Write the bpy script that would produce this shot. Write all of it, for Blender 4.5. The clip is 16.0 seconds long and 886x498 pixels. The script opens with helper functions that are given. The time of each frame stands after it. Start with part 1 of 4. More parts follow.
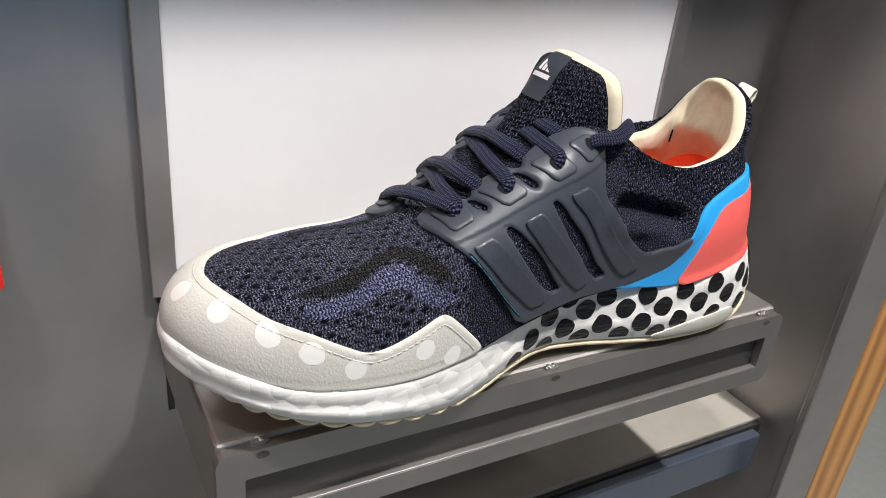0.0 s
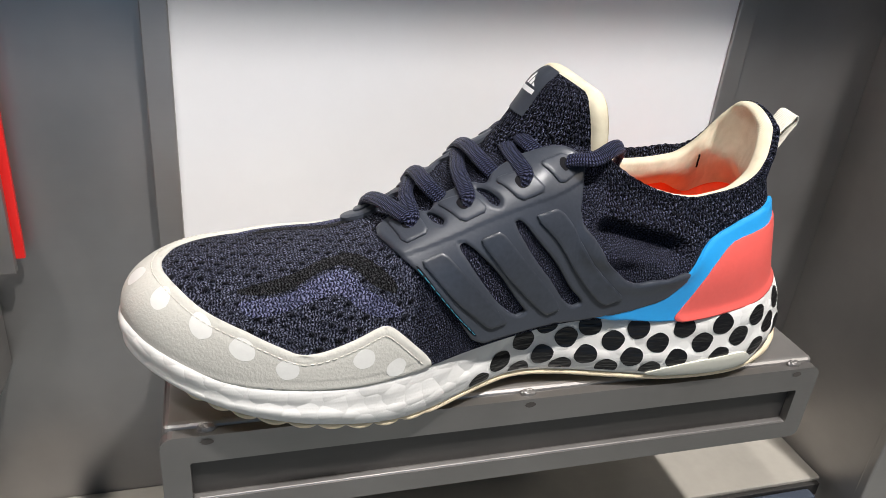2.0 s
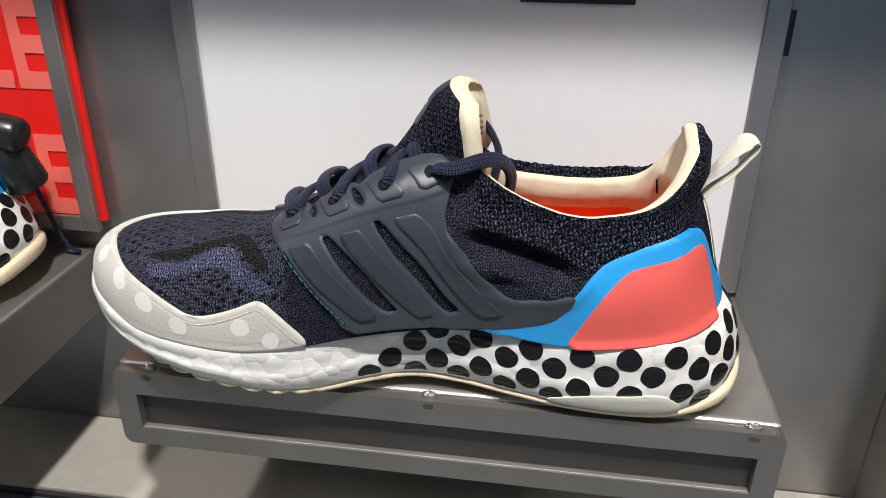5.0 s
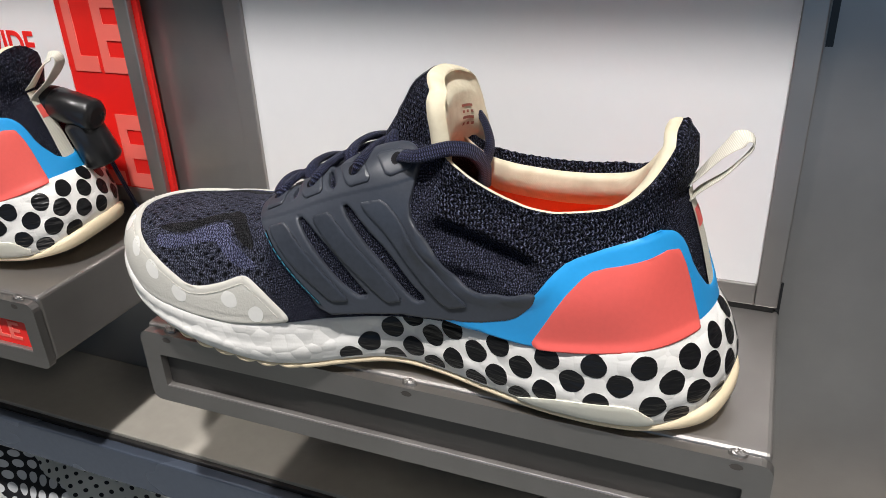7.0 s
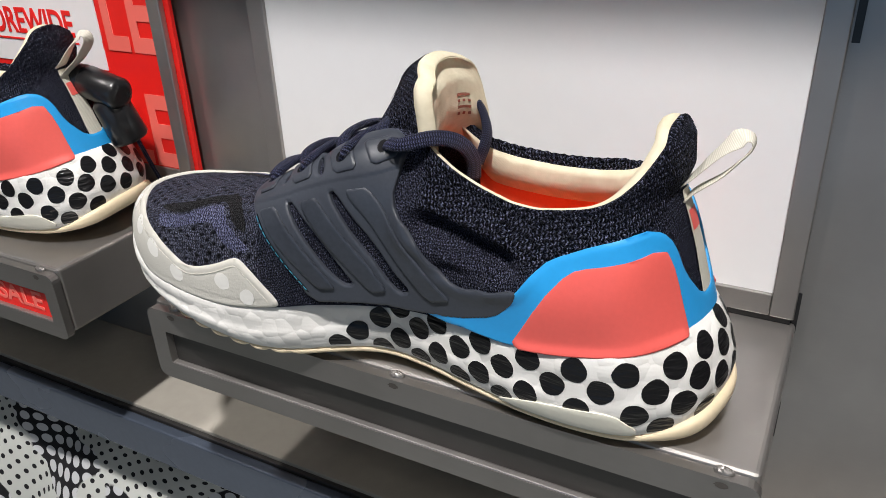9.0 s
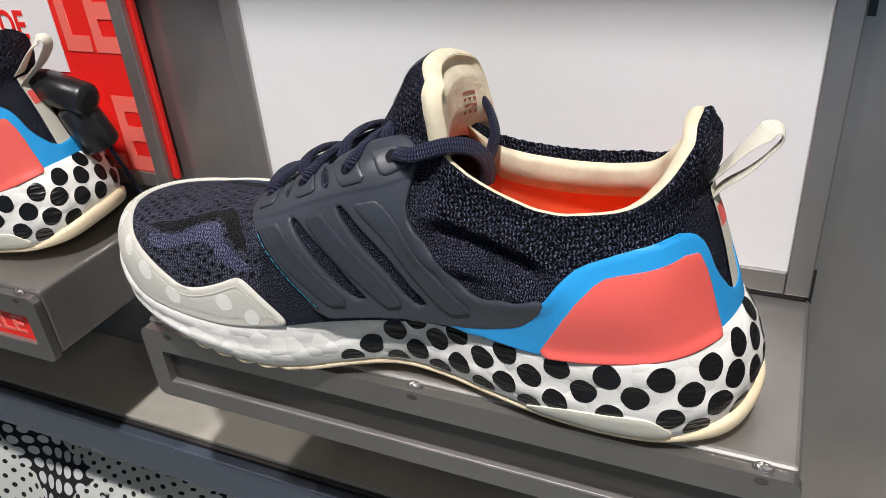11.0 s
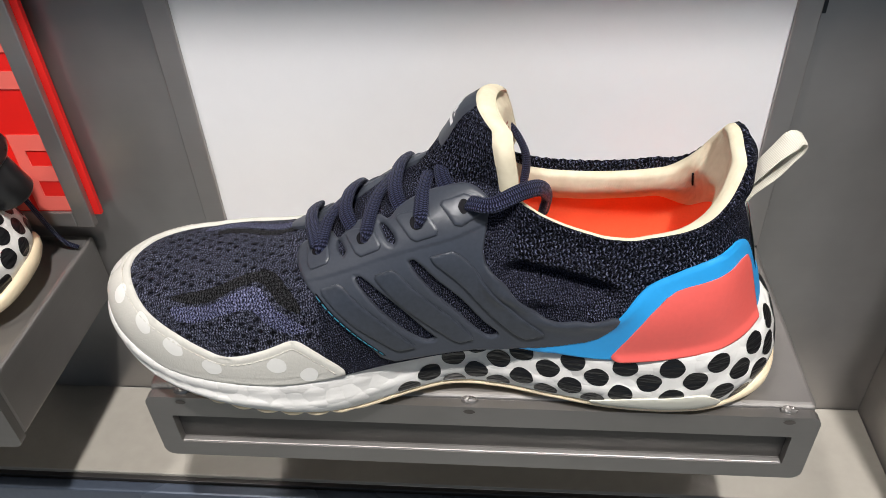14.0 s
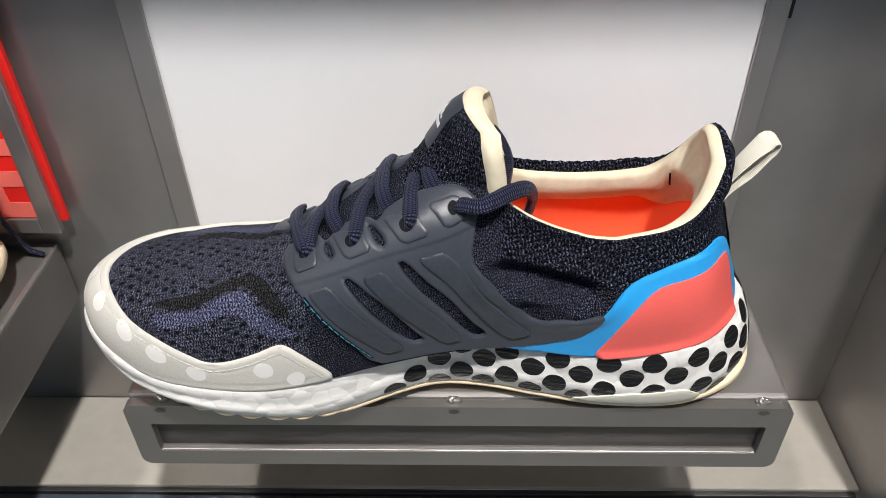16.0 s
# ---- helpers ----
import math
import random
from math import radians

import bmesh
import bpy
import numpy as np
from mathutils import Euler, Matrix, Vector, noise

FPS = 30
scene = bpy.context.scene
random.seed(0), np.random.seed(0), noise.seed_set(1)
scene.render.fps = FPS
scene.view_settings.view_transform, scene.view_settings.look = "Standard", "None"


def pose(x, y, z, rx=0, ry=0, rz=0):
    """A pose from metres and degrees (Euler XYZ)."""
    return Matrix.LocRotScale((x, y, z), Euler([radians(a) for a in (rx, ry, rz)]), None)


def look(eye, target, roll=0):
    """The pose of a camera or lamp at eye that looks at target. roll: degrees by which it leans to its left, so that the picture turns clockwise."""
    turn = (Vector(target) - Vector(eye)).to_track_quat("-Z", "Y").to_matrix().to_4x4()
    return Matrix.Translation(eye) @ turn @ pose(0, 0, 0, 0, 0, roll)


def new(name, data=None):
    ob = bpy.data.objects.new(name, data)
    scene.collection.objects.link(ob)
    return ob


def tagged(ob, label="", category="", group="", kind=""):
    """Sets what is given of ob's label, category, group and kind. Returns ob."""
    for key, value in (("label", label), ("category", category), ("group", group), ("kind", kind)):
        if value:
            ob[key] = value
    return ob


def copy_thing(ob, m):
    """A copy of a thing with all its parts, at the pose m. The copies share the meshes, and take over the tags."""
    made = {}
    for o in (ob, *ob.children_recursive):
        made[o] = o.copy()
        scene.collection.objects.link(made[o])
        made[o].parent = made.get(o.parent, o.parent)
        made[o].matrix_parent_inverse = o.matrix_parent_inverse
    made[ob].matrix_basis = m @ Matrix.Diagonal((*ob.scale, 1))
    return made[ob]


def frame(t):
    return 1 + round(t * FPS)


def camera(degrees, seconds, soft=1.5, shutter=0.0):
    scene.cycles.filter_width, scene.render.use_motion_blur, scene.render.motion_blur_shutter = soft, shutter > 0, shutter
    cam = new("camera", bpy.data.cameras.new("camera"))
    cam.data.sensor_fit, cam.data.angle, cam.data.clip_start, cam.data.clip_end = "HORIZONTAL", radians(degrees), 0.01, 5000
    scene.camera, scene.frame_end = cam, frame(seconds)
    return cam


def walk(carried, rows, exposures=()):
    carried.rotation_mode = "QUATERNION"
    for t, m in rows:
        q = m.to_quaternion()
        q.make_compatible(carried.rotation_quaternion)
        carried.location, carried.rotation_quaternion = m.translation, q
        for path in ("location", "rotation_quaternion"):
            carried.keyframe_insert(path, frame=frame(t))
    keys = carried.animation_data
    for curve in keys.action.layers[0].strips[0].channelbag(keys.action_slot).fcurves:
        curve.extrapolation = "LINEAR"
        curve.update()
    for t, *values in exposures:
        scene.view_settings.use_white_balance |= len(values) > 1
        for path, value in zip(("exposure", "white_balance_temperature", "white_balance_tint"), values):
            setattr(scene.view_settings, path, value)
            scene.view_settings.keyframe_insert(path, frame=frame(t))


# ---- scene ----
cam = camera(59.9, 16.0, soft=0.5)
METRES, EYE, TILT, LEAN, TURN = 0.575, 1.3031, 0.0, 0.0, -30.7
ROWS = [
    (0.0, 0.0, 0.0, 0.0, 2.61, -26.32, -5.29),
    (0.5, 0.0112, 0.0043, 0.0013, 4.34, -26.47, -5.38),
    (1.0, 0.0378, 0.0099, 0.0021, 7.11, -26.67, -5.42),
    (1.5, 0.0824, 0.0233, 0.0088, 10.79, -26.92, -5.28),
    (2.0, 0.1283, 0.0307, 0.012, 14.97, -27.05, -4.95),
    (2.5, 0.1776, 0.0414, 0.0181, 19.37, -26.98, -4.41),
    (3.0, 0.2326, 0.0599, 0.0175, 23.74, -26.82, -3.71),
    (3.5, 0.2886, 0.0797, 0.0204, 28.02, -26.63, -2.87),
    (4.0, 0.3424, 0.0931, 0.0249, 32.01, -26.51, -2.0),
    (6.5, 0.5158, 0.2179, 0.0212, 49.75, -26.2, 1.84),
    (7.0, 0.5289, 0.2516, 0.0162, 52.83, -26.42, 2.23),
    (7.5, 0.5443, 0.2763, 0.0154, 55.39, -26.65, 2.4),
    (8.0, 0.5526, 0.2869, 0.0135, 57.33, -26.69, 2.31),
    (8.5, 0.557, 0.3006, 0.0087, 58.65, -26.69, 2.06),
    (11.0, 0.4998, 0.2995, 0.032, 54.33, -30.39, 4.21),
    (11.5, 0.4578, 0.286, 0.0516, 50.74, -32.39, 4.96),
    (12.0, 0.4124, 0.2776, 0.0693, 46.86, -34.41, 5.19),
    (12.5, 0.3853, 0.2529, 0.0881, 43.17, -36.05, 4.81),
    (13.0, 0.3679, 0.2296, 0.1062, 39.94, -37.32, 4.12),
    (13.5, 0.3471, 0.2113, 0.1172, 37.25, -38.19, 3.29),
    (14.0, 0.3333, 0.1908, 0.1308, 35.13, -38.8, 2.45),
    (14.5, 0.3201, 0.1791, 0.1373, 33.56, -39.25, 1.71),
    (15.0, 0.3141, 0.1743, 0.1378, 32.47, -39.42, 1.18),
    (15.5, 0.3123, 0.1726, 0.1359, 31.89, -39.24, 0.87),
    (16.0, 0.3133, 0.1732, 0.1333, 31.7, -38.7, 0.78),
]
walk(cam, [(t, pose(0, 0, EYE, TILT, LEAN, TURN) @ pose(METRES * x, METRES * y, METRES * z, 90 + pitch, roll, yaw)) for t, x, y, z, yaw, pitch, roll in ROWS],
     [(0.0, 0.10), (2.5, 0.06), (4.0, 0.01), (6.5, -0.07), (8.5, -0.08), (11.0, -0.08), (13.0, -0.06), (16.0, -0.03)])

# ---- world and lights ----
TOP = 1.1                       # height of the display boxes' tops


def mm(x, y, z):
    """A place from millimetres, z counted from the tops of the display boxes."""
    return Vector((x / 1000, y / 1000, TOP + z / 1000))


world = bpy.data.worlds.new("shop_air")
world.use_nodes = True
world.node_tree.nodes["Background"].inputs[0].default_value = (0.75, 0.85, 1.0, 1)
world.node_tree.nodes["Background"].inputs[1].default_value = 0.012
scene.world = world


def area_lamp(name, eye, target, wide, deep, watts, colour):
    data = bpy.data.lights.new(name, "AREA")
    data.shape, data.size, data.size_y, data.energy, data.color = "RECTANGLE", wide, deep, watts, colour
    ob = new(name, data)
    ob.matrix_world = look(eye, target)
    return ob


# track spots over the display, then added fills further off and opposite
area_lamp("track_lamp", (0.55, -0.58, 3.1), (0.2, 0.3, 1.1), 0.09, 0.09, 64, (1.0, 0.965, 0.945))
area_lamp("track_lamp", (-0.55, -0.62, 3.1), (0.1, 0.3, 1.1), 0.12, 0.12, 23, (1.0, 0.96, 0.93))
# two unseen fills, added to light the floor that the steel reflects
area_lamp("floor_fill_lamp", (-2.3, -0.5, 3.1), (-1.6, -0.7, 0.0), 0.6, 0.6, 5, (1.0, 0.96, 0.92))
area_lamp("floor_fill_lamp", (2.5, -1.5, 3.1), (1.9, -1.6, 0.0), 0.6, 0.6, 22, (1.0, 0.93, 0.86))
# broad bluish fill added from the front for the shaded upright faces
area_lamp("cool_fill_light", (0.3, -4.3, 1.25), (0.1, 0.3, 1.2), 3.4, 2.0, 14, (0.37, 0.63, 1.0))

# ---- materials ----


class Nodes:
    """Short calls to build one node material."""

    def __init__(self, name, rough=0.5, metal=0.0, spec=0.5):
        self.mat = bpy.data.materials.new(name)
        self.mat.use_nodes = True
        self.tree = self.mat.node_tree
        self.bsdf = self.tree.nodes["Principled BSDF"]
        self.bsdf.inputs["Roughness"].default_value = rough
        self.bsdf.inputs["Metallic"].default_value = metal
        self.bsdf.inputs["Specular IOR Level"].default_value = spec

    def add(self, kind, **values):
        node = self.tree.nodes.new(kind)
        for key, value in values.items():
            node.inputs[key.replace("_", " ")].default_value = value
        return node

    def link(self, a, b):
        self.tree.links.new(a, b)

    def coords(self, uv=False, scale=(1, 1, 1), turn=(0, 0, 0)):
        tex = self.tree.nodes.new("ShaderNodeTexCoord")
        mapping = self.add("ShaderNodeMapping", Scale=scale, Rotation=[radians(a) for a in turn])
        self.link(tex.outputs["UV" if uv else "Object"], mapping.inputs["Vector"])
        return mapping.outputs[0]

    def noise(self, vec, scale, detail=3.0, rough=0.5):
        node = self.add("ShaderNodeTexNoise", Scale=scale, Detail=detail, Roughness=rough)
        self.link(vec, node.inputs["Vector"])
        return node.outputs["Fac"]

    def voronoi(self, vec, scale, feature="F1", random=1.0):
        node = self.add("ShaderNodeTexVoronoi", Scale=scale, Randomness=random)
        node.feature = feature
        self.link(vec, node.inputs["Vector"])
        return node

    def wave(self, vec, scale, distort=0.0, direction="X", detail_scale=1.0):
        node = self.add("ShaderNodeTexWave", Scale=scale, Distortion=distort)
        node.inputs["Detail Scale"].default_value = detail_scale
        node.bands_direction = direction
        self.link(vec, node.inputs["Vector"])
        return node.outputs["Fac"]

    def ramp(self, fac, *stops):
        node = self.tree.nodes.new("ShaderNodeValToRGB")
        while len(node.color_ramp.elements) < len(stops):
            node.color_ramp.elements.new(0.5)
        for element, (at, colour) in zip(node.color_ramp.elements, stops):
            element.position, element.color = at, (*colour, 1)
        self.link(fac, node.inputs["Fac"])
        return node.outputs["Color"]

    def span(self, fac, low, high, a=0.0, b=1.0):
        node = self.add("ShaderNodeMapRange")
        for i, value in enumerate((low, high, a, b)):
            node.inputs[i + 1].default_value = value
        self.link(fac, node.inputs[0])
        return node.outputs[0]

    def math(self, op, a, b):
        node = self.tree.nodes.new("ShaderNodeMath")
        node.operation = op
        for i, value in enumerate((a, b)):
            if isinstance(value, (int, float)):
                node.inputs[i].default_value = value
            else:
                self.link(value, node.inputs[i])
        return node.outputs[0]

    def mix(self, fac, a, b, blend="MIX"):
        node = self.tree.nodes.new("ShaderNodeMix")
        node.data_type, node.blend_type = "RGBA", blend
        for i, value in zip((0, 6, 7), (fac, a, b)):
            if isinstance(value, (int, float)):
                node.inputs[i].default_value = value
            elif isinstance(value, tuple):
                node.inputs[i].default_value = (*value, 1)
            else:
                self.link(value, node.inputs[i])
        return node.outputs[2]

    def colour(self, value):
        if isinstance(value, tuple):
            self.bsdf.inputs["Base Color"].default_value = (*value, 1)
        else:
            self.link(value, self.bsdf.inputs["Base Color"])

    def rough(self, value):
        self.link(value, self.bsdf.inputs["Roughness"])

    def bump(self, height, strength, distance):
        node = self.add("ShaderNodeBump", Strength=strength, Distance=distance)
        self.link(height, node.inputs["Height"])
        old = self.bsdf.inputs["Normal"]
        if old.is_linked:
            self.link(old.links[0].from_socket, node.inputs["Normal"])
        self.link(node.outputs[0], old)


def plain(name, colour, rough=0.5, metal=0.0, grain=60, depth=0.0003, spread=0.12, spec=0.5):
    """A surface with cloudy variation, fine grain and a slight relief."""
    n = Nodes(name, rough, metal, spec)
    vec = n.coords()
    big, fine = n.noise(vec, grain / 6, 4), n.noise(vec, grain * 8, 2)
    dark = tuple(c * (1 - spread) for c in colour)
    light = tuple(min(1, c * (1 + spread)) for c in colour)
    n.colour(n.ramp(n.math("ADD", n.math("MULTIPLY", big, 0.7), n.math("MULTIPLY", fine, 0.3)), (0.3, dark), (0.7, light)))
    n.rough(n.span(big, 0.3, 0.7, max(0, rough - 0.07), min(1, rough + 0.07)))
    n.bump(fine, 0.4, depth)
    return n.mat


def chevron(n, flat, row, column, slant=0.8, unrest=0.8):
    """Height of V-shaped stitches: rows of that height, columns of that width, in millimetres."""
    split = n.add("ShaderNodeSeparateXYZ")
    bent = n.add("ShaderNodeVectorMath")
    bent.operation = "ADD"
    n.link(flat, bent.inputs[0])
    shift = n.add("ShaderNodeCombineXYZ")
    for i, scale in enumerate((0.33, 0.41)):
        n.link(n.span(n.noise(flat, scale, 2), 0, 1, -unrest * 2, unrest * 2), shift.inputs[i])
    n.link(shift.outputs[0], bent.inputs[1])
    n.link(bent.outputs[0], split.inputs[0])
    fold = n.math("PINGPONG", split.outputs[1], row / 2)
    along = n.math("ADD", split.outputs[0], n.math("MULTIPLY", fold, slant))
    ridge_ = n.math("MULTIPLY", n.math("PINGPONG", along, column / 2), 2 / column)
    dip = n.math("MULTIPLY", fold, 2 / row)
    return n.math("MULTIPLY", n.span(ridge_, 0.05, 0.8), n.span(dip, 0.0, 0.5, 0.45, 1.0))


def knit_material(name, dark, light, row=1.9, holes=0.0, relief=0.0009, pitch=(5.2, 3.9), sheet="", calm=False):
    """Knitted yarn in V-shaped loops, uneven in tone, gap shade and glints coloured in, in the mesh's own millimetre
    coordinates.
    """
    n = Nodes(name, 0.6, 0.0, 0.07)
    flat = n.coords(True, (1, 1, 1), (0, 0, 8))
    if sheet:
        flat = n.add("ShaderNodeUVMap")
        flat.uv_map = sheet
        flat = flat.outputs[0]
    body = chevron(n, flat, row, row * 0.72)
    fine = n.noise(flat, 1.6, 4, 0.75)
    tone = n.math("ADD", n.math("MULTIPLY", body, 0.42), n.math("MULTIPLY", n.span(fine, 0.27, 0.73), 0.58))
    cloud = n.noise(flat, 0.05, 3)
    # the ramp colours in the shade between loops and the glints on them
    base = n.ramp(tone, (0.43, tuple(c * 0.03 for c in dark)), (0.59, tuple(c * 0.85 for c in dark)), (0.74, tuple(a * 0.62 + b * 0.38 for a, b in zip(dark, light))), (0.90, tuple(min(1, c * 1.45) for c in light)))
    if calm:
        base = n.ramp(tone, (0.36, tuple(c * 0.06 for c in dark)), (0.51, tuple(c * 0.85 for c in dark)), (0.70, tuple(a * 0.66 + b * 0.34 for a, b in zip(dark, light))), (0.92, tuple(min(1, c * 1.15) for c in light)))
    cover = n.mix(n.span(cloud, 0.42, 0.65, 0, 0.3), base, tuple(c * 0.5 for c in dark))
    n.bump(body, 1.0, relief)
    n.bump(fine, 0.7, 0.0006)
    n.bump(n.noise(flat, 0.28, 2), 0.7, 0.0016)
    if holes:
        grid = n.add("ShaderNodeMapping", Scale=(1 / pitch[0], 1 / pitch[1], 1), Rotation=(0, 0, radians(32)))
        n.link(flat, grid.inputs["Vector"])
        pit = n.voronoi(grid.outputs[0], 1.0, "F1", 0.25).outputs["Distance"]
        n.bump(n.span(pit, 0.06, 0.34, 0, 1), holes, 0.0024)
        # the dark inside of each mesh hole is coloured in too
        cover = n.mix(n.span(pit, 0.17, 0.33, 0.96, 0), cover, tuple(c * 0.1 for c in dark))
    n.colour(cover)
    return n.mat


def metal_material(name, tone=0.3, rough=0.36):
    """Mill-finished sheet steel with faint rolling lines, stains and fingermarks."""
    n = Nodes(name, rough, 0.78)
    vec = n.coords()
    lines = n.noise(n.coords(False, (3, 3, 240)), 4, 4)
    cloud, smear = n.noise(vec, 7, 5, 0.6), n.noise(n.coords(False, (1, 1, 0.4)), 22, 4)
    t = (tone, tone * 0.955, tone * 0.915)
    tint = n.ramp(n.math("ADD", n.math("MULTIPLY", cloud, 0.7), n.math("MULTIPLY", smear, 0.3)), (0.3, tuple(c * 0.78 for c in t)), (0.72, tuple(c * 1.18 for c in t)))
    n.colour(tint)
    n.rough(n.span(n.math("ADD", n.math("MULTIPLY", smear, 0.7), n.math("MULTIPLY", lines, 0.3)), 0.3, 0.7, rough - 0.06, rough + 0.14))
    n.bump(lines, 0.02, 0.0002)
    return n.mat


KNIT = knit_material("navy_knit", (0.025, 0.028, 0.052), (0.29, 0.31, 0.45), 1.45, 0, 0.0014)
KNIT_TOE = knit_material("navy_mesh_knit", (0.046, 0.050, 0.083), (0.36, 0.38, 0.51), 1.7, 1.0, 0.0012, (5.6, 4.4), "toe", True)
KNIT_TONGUE = knit_material("navy_coarse_knit", (0.024, 0.027, 0.052), (0.28, 0.30, 0.435), 2.2, 0.8, 0.0022, (4.0, 3.1))
KNIT_PURPLE = knit_material("violet_knit", (0.105, 0.113, 0.215), (0.40, 0.42, 0.62), 1.9, 0, 0.0012, calm=True)
KNIT_BLACK = knit_material("black_knit", (0.017, 0.017, 0.019), (0.13, 0.13, 0.14), 1.7, calm=True)
RUBBER = plain("dark_slate_rubber", (0.042, 0.048, 0.062), 0.42, 0, 90, 0.0001, 0.18, 0.5)
RUBBER_DARK = plain("slate_rubber_pads", (0.038, 0.044, 0.057), 0.40, 0, 60, 0.0001, 0.38, 0.5)
SUEDE = plain("pale_grey_suede", (0.555, 0.54, 0.49), 0.95, 0, 120, 0.0005, 0.07, 0.15)
GLOSSDOT = plain("glossy_white_print", (0.76, 0.75, 0.71), 0.3, 0, 60, 0.0001, 0.03)
BLUE = plain("sky_blue_rubber", (0.022, 0.33, 0.74), 0.45, 0, 60, 0.0001, 0.05)
CORAL = plain("coral_rubber", (0.82, 0.125, 0.105), 0.45, 0, 60, 0.0001, 0.05)
CREAM = plain("cream_rubber", (0.80, 0.67, 0.46), 0.5, 0, 60, 0.0002, 0.06)
CLEAR = plain("milky_rubber", (0.72, 0.70, 0.60), 0.25, 0, 60, 0.0001, 0.05)
THREAD = plain("pale_thread", (0.60, 0.575, 0.51), 0.85, 0, 300, 0.0001, 0.1)
CYAN = plain("cyan_thread", (0.025, 0.21, 0.31), 0.6, 0, 300, 0.0001, 0.1)
PRINT = plain("white_print", (0.82, 0.82, 0.82), 0.5, 0, 60, 0.0001, 0.02)
BLACKDOT = Nodes("black_print", 0.30, 0.0, 0.28)
BLACKDOT.colour((0.008, 0.008, 0.009))
BLACKDOT.bump(BLACKDOT.noise(BLACKDOT.coords(False, (1, 1, 5)), 80, 2), 0.7, 0.002)
BLACKDOT = BLACKDOT.mat
BLACK_RUBBER = plain("black_rubber", (0.008, 0.008, 0.010), 0.75, 0, 60, 0.0001, 0.1, 0.1)
CARE = plain("brown_red_print", (0.30, 0.10, 0.065), 0.7, 0, 200, 0.0001, 0.15)
SCORCH = plain("scorched_steel", (0.13, 0.115, 0.105), 0.5, 0.7, 300, 0.0001, 0.3)
BLACK = plain("black_plastic", (0.012, 0.012, 0.013), 0.3, 0, 60, 0.0001, 0.1)


def boost_material():
    """White foam of fused beads with fine moulded lines."""
    n = Nodes("white_bead_foam", 0.42)
    vec = n.coords()
    near = n.voronoi(vec, 125, "F1", 1.0).outputs["Distance"]
    bead = n.span(n.math("MULTIPLY", near, near), 0, 0.45, 1, 0)
    n.colour(n.ramp(n.noise(vec, 40, 3), (0.3, (0.71, 0.695, 0.66)), (0.7, (0.79, 0.78, 0.75))))
    n.bump(bead, 0.55, 0.0012)
    n.bump(n.noise(vec, 900, 2), 0.15, 0.0003)
    n.bump(n.wave(n.coords(False, (1, 1, 1)), 190, 1.5, "Z"), 0.05, 0.0003)
    return n.mat


def lining_material():
    n = Nodes("cream_ribbed_lining", 0.85, 0, 0.2)
    vec = n.coords(True)
    n.colour(n.ramp(n.noise(vec, 0.15, 3), (0.3, (0.62, 0.55, 0.40)), (0.7, (0.72, 0.655, 0.50))))
    n.bump(n.wave(vec, 0.8, 0.6, "DIAGONAL"), 0.16, 0.0004)
    n.bump(n.noise(vec, 2.2, 2), 0.25, 0.0004)
    n.bump(n.noise(vec, 0.12, 3), 0.4, 0.002)
    return n.mat


def ribbon_material():
    n = Nodes("grey_ribbed_ribbon", 0.75, 0, 0.2)
    vec = n.coords(True)
    n.colour(n.ramp(n.wave(vec, 0.45, 0.1, "X"), (0.2, (0.55, 0.53, 0.45)), (0.8, (0.66, 0.63, 0.55))))
    n.bump(n.wave(vec, 0.45, 0.1, "X"), 0.3, 0.0004)
    return n.mat


def lace_material():
    n = Nodes("navy_braided_lace", 0.5, 0, 0.25)
    flat = n.coords(True)
    weave = chevron(n, flat, 1.1, 0.95, 0.9, 0.1)
    fine = n.noise(flat, 2.5, 3, 0.7)
    tone = n.math("ADD", n.math("MULTIPLY", weave, 0.7), n.math("MULTIPLY", fine, 0.3))
    n.colour(n.ramp(tone, (0.2, (0.003, 0.004, 0.012)), (0.5, (0.014, 0.017, 0.046)), (0.85, (0.095, 0.108, 0.20))))
    n.bump(weave, 1.0, 0.0013)
    return n.mat


BOOST, LINING, RIBBON, LACE = boost_material(), lining_material(), ribbon_material(), lace_material()
INSOLE = plain("orange_coral_sockliner", (0.88, 0.155, 0.065), 0.8, 0, 120, 0.0003, 0.08, 0.2)
STEEL = metal_material("grey_sheet_steel", 0.37, 0.34)
# darker copy of the sheet steel: the box front's shading is in its tone
STEEL_DARK = metal_material("shade_toned_steel", 0.25, 0.36)
RAIL = plain("blue_grey_coated_steel", (0.075, 0.092, 0.125), 0.24, 0.3, 30, 0.0001, 0.12)
# near-black steel: the shade of label recess and rail gap is its colour
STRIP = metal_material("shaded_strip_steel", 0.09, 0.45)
LEDGE = plain("pale_satin_coating", (0.38, 0.355, 0.31), 0.2, 0.0, 14, 0.0001, 0.10)
CARD = plain("dark_card", (0.02, 0.02, 0.022), 0.8, 0, 200, 0.0004, 0.4)
BOARD = plain("white_laminate", (0.80, 0.795, 0.80), 0.45, 0, 12, 0.0001, 0.02)
RED = plain("red_poster_print", (0.80, 0.018, 0.014), 0.4, 0, 20, 0.0001, 0.04)
PINK = plain("pale_red_print", (0.87, 0.165, 0.13), 0.4, 0, 20, 0.0001, 0.03)
FLOOR = plain("pale_green_grey_floor", (0.42, 0.44, 0.42), 0.35, 0, 6, 0.0002, 0.12)
# this dark so that the unseen room throws little light back
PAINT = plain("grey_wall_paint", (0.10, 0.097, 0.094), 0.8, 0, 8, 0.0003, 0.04)


